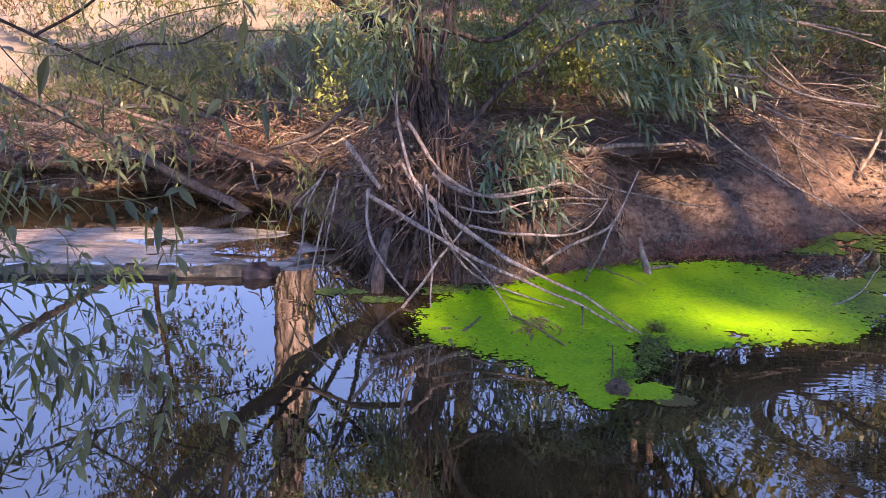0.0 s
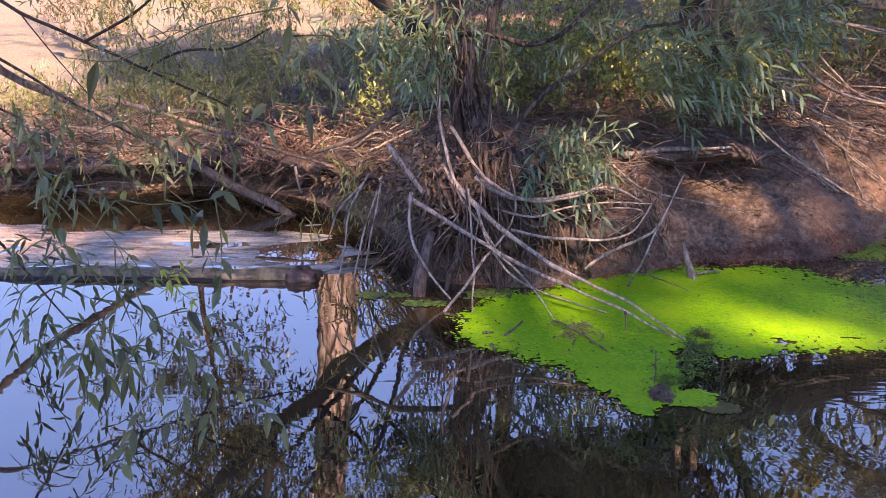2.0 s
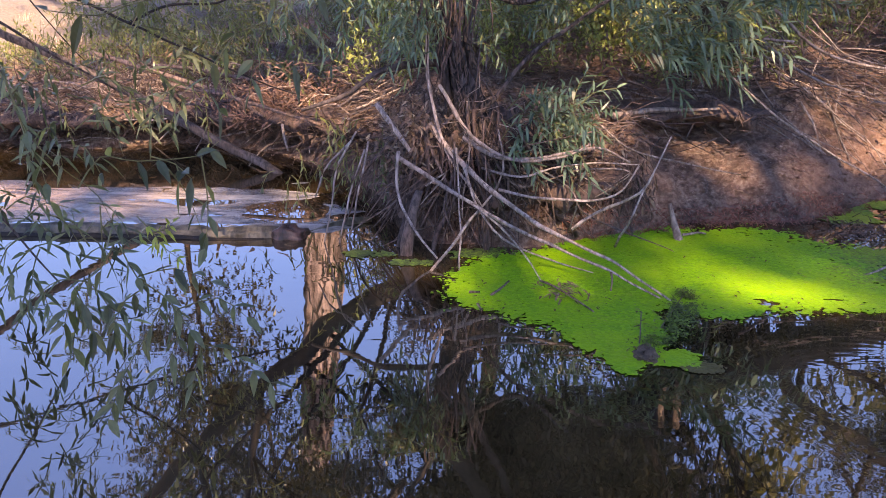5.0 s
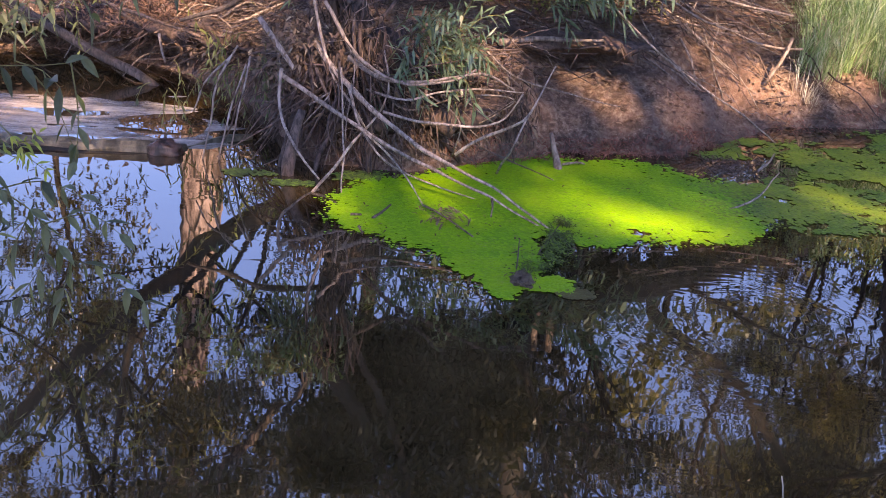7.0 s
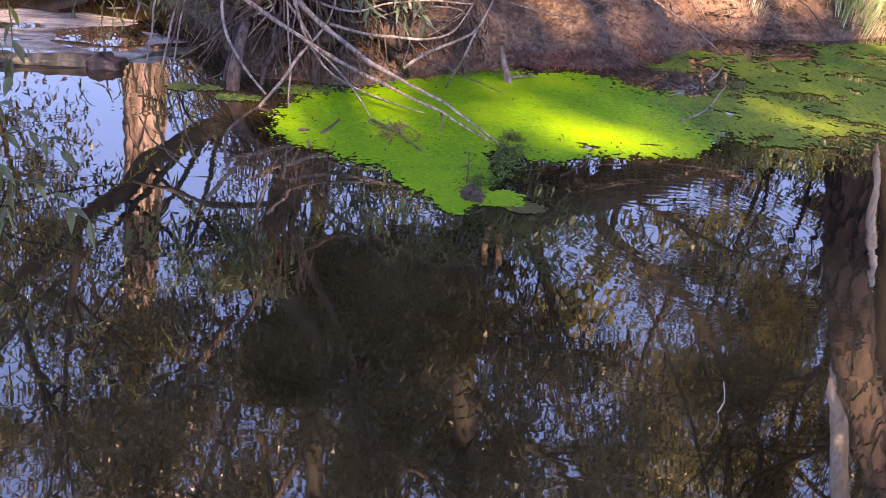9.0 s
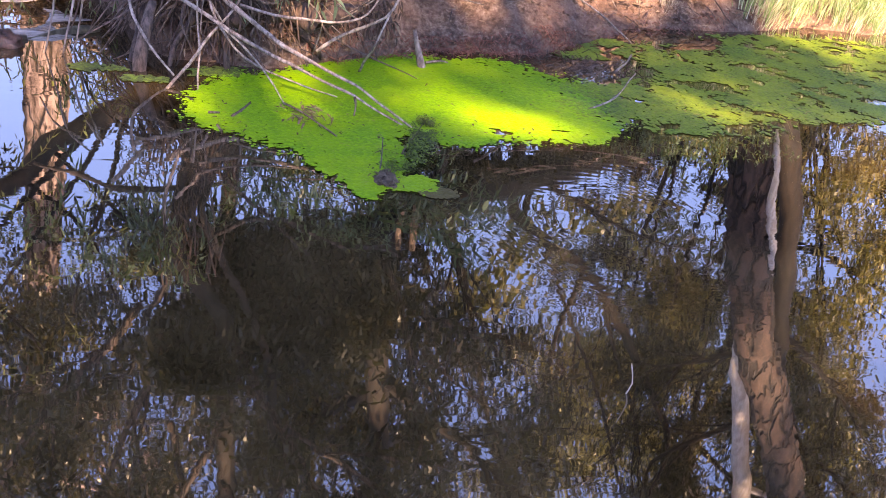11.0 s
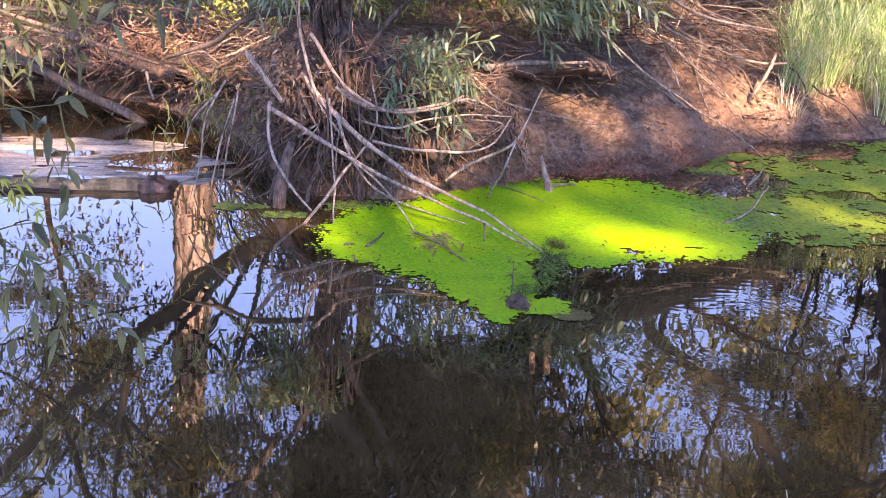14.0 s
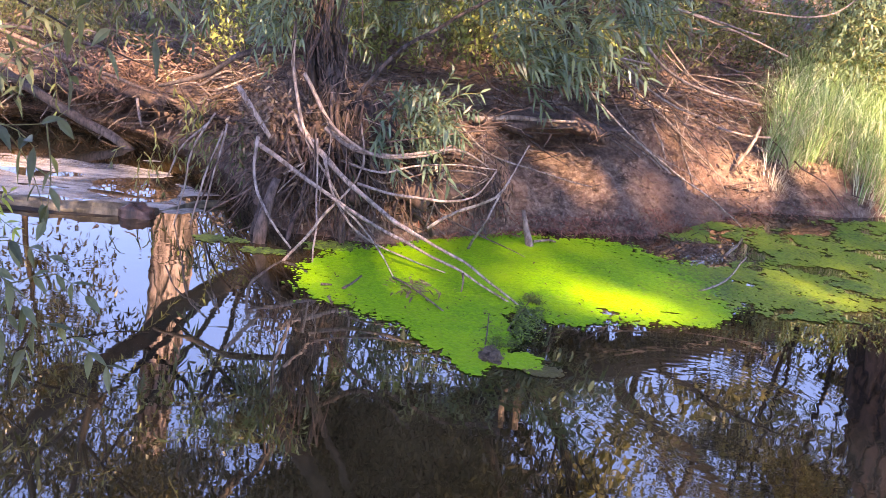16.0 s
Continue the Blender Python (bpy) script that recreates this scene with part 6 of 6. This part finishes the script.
# ---- willow boughs near the camera ----
near = empty("near_willow", (-2.9, 0.3, 0.15), "willow on the near bank with drooping leafy boughs", "tree")


def nearwood(name, pts, r0, r1, mat=None):
    return under(stick(name, pts, r0, r1, mat or WILLOW_BARK, "", "", sides=10, wob=0.2, wiggle=0.01), near)


nearwood("trunk", [(-2.9, 0.3, 0.1), (-2.8, 0.5, 1.2), (-2.6, 0.8, 2.4), (-2.3, 1.0, 3.6)], 0.16, 0.07)
nearwood("limb", [(-2.75, 0.6, 1.5), (-2.2, 1.4, 1.9), (-1.6, 2.1, 1.75), (-1.15, 2.3, 1.48)], 0.014, 0.003)
nearwood("limb", [(-2.5, 0.85, 2.7), (-1.8, 1.6, 3.1), (-1.0, 2.2, 2.7), (-0.48, 2.35, 1.9)], 0.012, 0.003)
ntw, nlv = Shape(), Shape()


def bough(pts, pitch, leaf=0.073):
    spray(ntw, nlv, [(x, 2.3 + U(-0.05, 0.05), z) for x, z in pts], leaf, pitch, 0.31, 0.0022, 0.45, 0.6)


bough([(-1.15, 1.48), (-1.09, 1.34), (-1.02, 1.26), (-0.96, 1.16), (-0.91, 1.04)], 0.16)
bough([(-0.95, 1.14), (-0.96, 1.02), (-0.96, 0.93)], 0.09)
bough([(-0.91, 1.05), (-0.96, 0.98), (-1.02, 0.94)], 0.05)
bough([(-1.02, 0.94), (-1.06, 0.87), (-1.09, 0.79)], 0.021)
bough([(-1.02, 0.94), (-1.01, 0.85), (-1.01, 0.76)], 0.020)
bough([(-1.02, 0.94), (-0.97, 0.87), (-0.96, 0.79)], 0.021)
bough([(-0.91, 1.04), (-0.86, 0.96), (-0.80, 0.90), (-0.70, 0.78), (-0.65, 0.76), (-0.53, 0.68)], 0.025)
bough([(-0.86, 0.96), (-0.76, 0.98), (-0.66, 0.96)], 0.03)
bough([(-0.80, 0.90), (-0.86, 0.80), (-0.94, 0.67), (-0.98, 0.56)], 0.027)
bough([(-0.70, 0.78), (-0.72, 0.71), (-0.74, 0.63)], 0.023)
bough([(-0.80, 0.90), (-0.79, 0.77), (-0.86, 0.64)], 0.022)
bough([(-0.76, 0.87), (-0.66, 0.89), (-0.59, 0.84)], 0.028, 0.07)
bough([(-0.84, 0.93), (-0.90, 0.90), (-0.93, 0.84)], 0.026, 0.07)
bough([(-0.98, 1.20), (-0.94, 1.27), (-0.82, 1.28), (-0.69, 1.28), (-0.64, 1.31)], 0.07)
bough([(-0.69, 1.28), (-0.67, 1.17), (-0.67, 1.05)], 0.045)
bough([(-0.82, 1.27), (-0.76, 1.25), (-0.70, 1.23)], 0.035)
bough([(-0.76, 1.25), (-0.73, 1.17), (-0.69, 1.08)], 0.05)
bough([(-1.15, 1.48), (-1.10, 1.33), (-1.08, 1.25), (-1.06, 1.16)], 0.045)
bough([(-0.48, 1.90), (-0.47, 1.75), (-0.46, 1.68), (-0.48, 1.62), (-0.57, 1.58), (-0.64, 1.52)], 0.06)
bough([(-0.46, 1.68), (-0.42, 1.60), (-0.44, 1.50)], 0.05)
bough([(-0.48, 1.62), (-0.53, 1.55), (-0.55, 1.43)], 0.05)
bough([(-0.57, 1.58), (-0.63, 1.48), (-0.63, 1.39)], 0.045)
bough([(-0.46, 1.68), (-0.38, 1.68), (-0.32, 1.65)], 0.06)
bough([(-0.47, 1.75), (-0.68, 1.70), (-0.73, 1.67), (-0.84, 1.64), (-0.97, 1.65)], 0.15)
bough([(-0.84, 1.64), (-0.91, 1.62), (-1.03, 1.63)], 0.08, 0.1)
bough([(-1.06, 0.87), (-1.08, 0.74), (-1.13, 0.59)], 0.04)
stem = tagged(under(ntw.make("spray_stem", GREEN_TWIG), near), kind="stuff")
tagged(nlv.make("foliage", NEAR_LEAF, stem, smooth=False), kind="stuff")
ytw, ylv = Shape(), Shape()
for pts in ([(-0.93, 2.5, 1.06), (-0.88, 2.5, 1), (-0.86, 2.5, 0.97), (-0.82, 2.5, 0.94)], [(-0.89, 2.5, 1.01), (-0.85, 2.5, 1.02), (-0.83, 2.5, 1.04)], [(-0.88, 2.5, 0.99), (-0.89, 2.5, 0.97), (-0.92, 2.5, 0.98)]):
    spray(ytw, ylv, pts, 0.04, 0.008, 0.22, 0.002, 0.2, 0.6)
young = tagged(under(ytw.make("young_shoot", GREEN_TWIG, label="young yellow-green leafy shoot"), near), kind="stuff")
tagged(ylv.make("foliage", YOUNG_LEAF, young, smooth=False), kind="stuff")
# higher boughs that only the water shows
for c, n in (([(-1.98, 4.2, 0.29)], 9), ([(-1.84, 4.2, 0.5)], 8), ([(-2.08, 4.2, 0.63)], 6), ([(-1.81, 4.2, 1.02)], 10), ([(-1.53, 4.3, 1.16)], 10), ([(-2.08, 4.2, 1.13)], 10), ([(-1.96, 4.2, -0.05)], 7), ([(-1.74, 4.3, -0.13)], 5)):
    leafy(near, c[0], (0.25, 0.2, 0.10), n, 0.26, 0.10, (0.2, -0.2, -0.3), NEAR_LEAF, 0.03, 0.2)
for end in ([(-1.97, 4.2, 0.23)][0], [(-1.62, 4.3, 1.12)][0], [(-2.11, 4.2, 1.1)][0]):
    nearwood("limb", [(-2.8, 0.5, 1.3), (-3.2, 2.5, 2.2), (-2.9, 3.8, 1.7 + 0.3 * end[2]), Vector(end)], 0.03, 0.004)
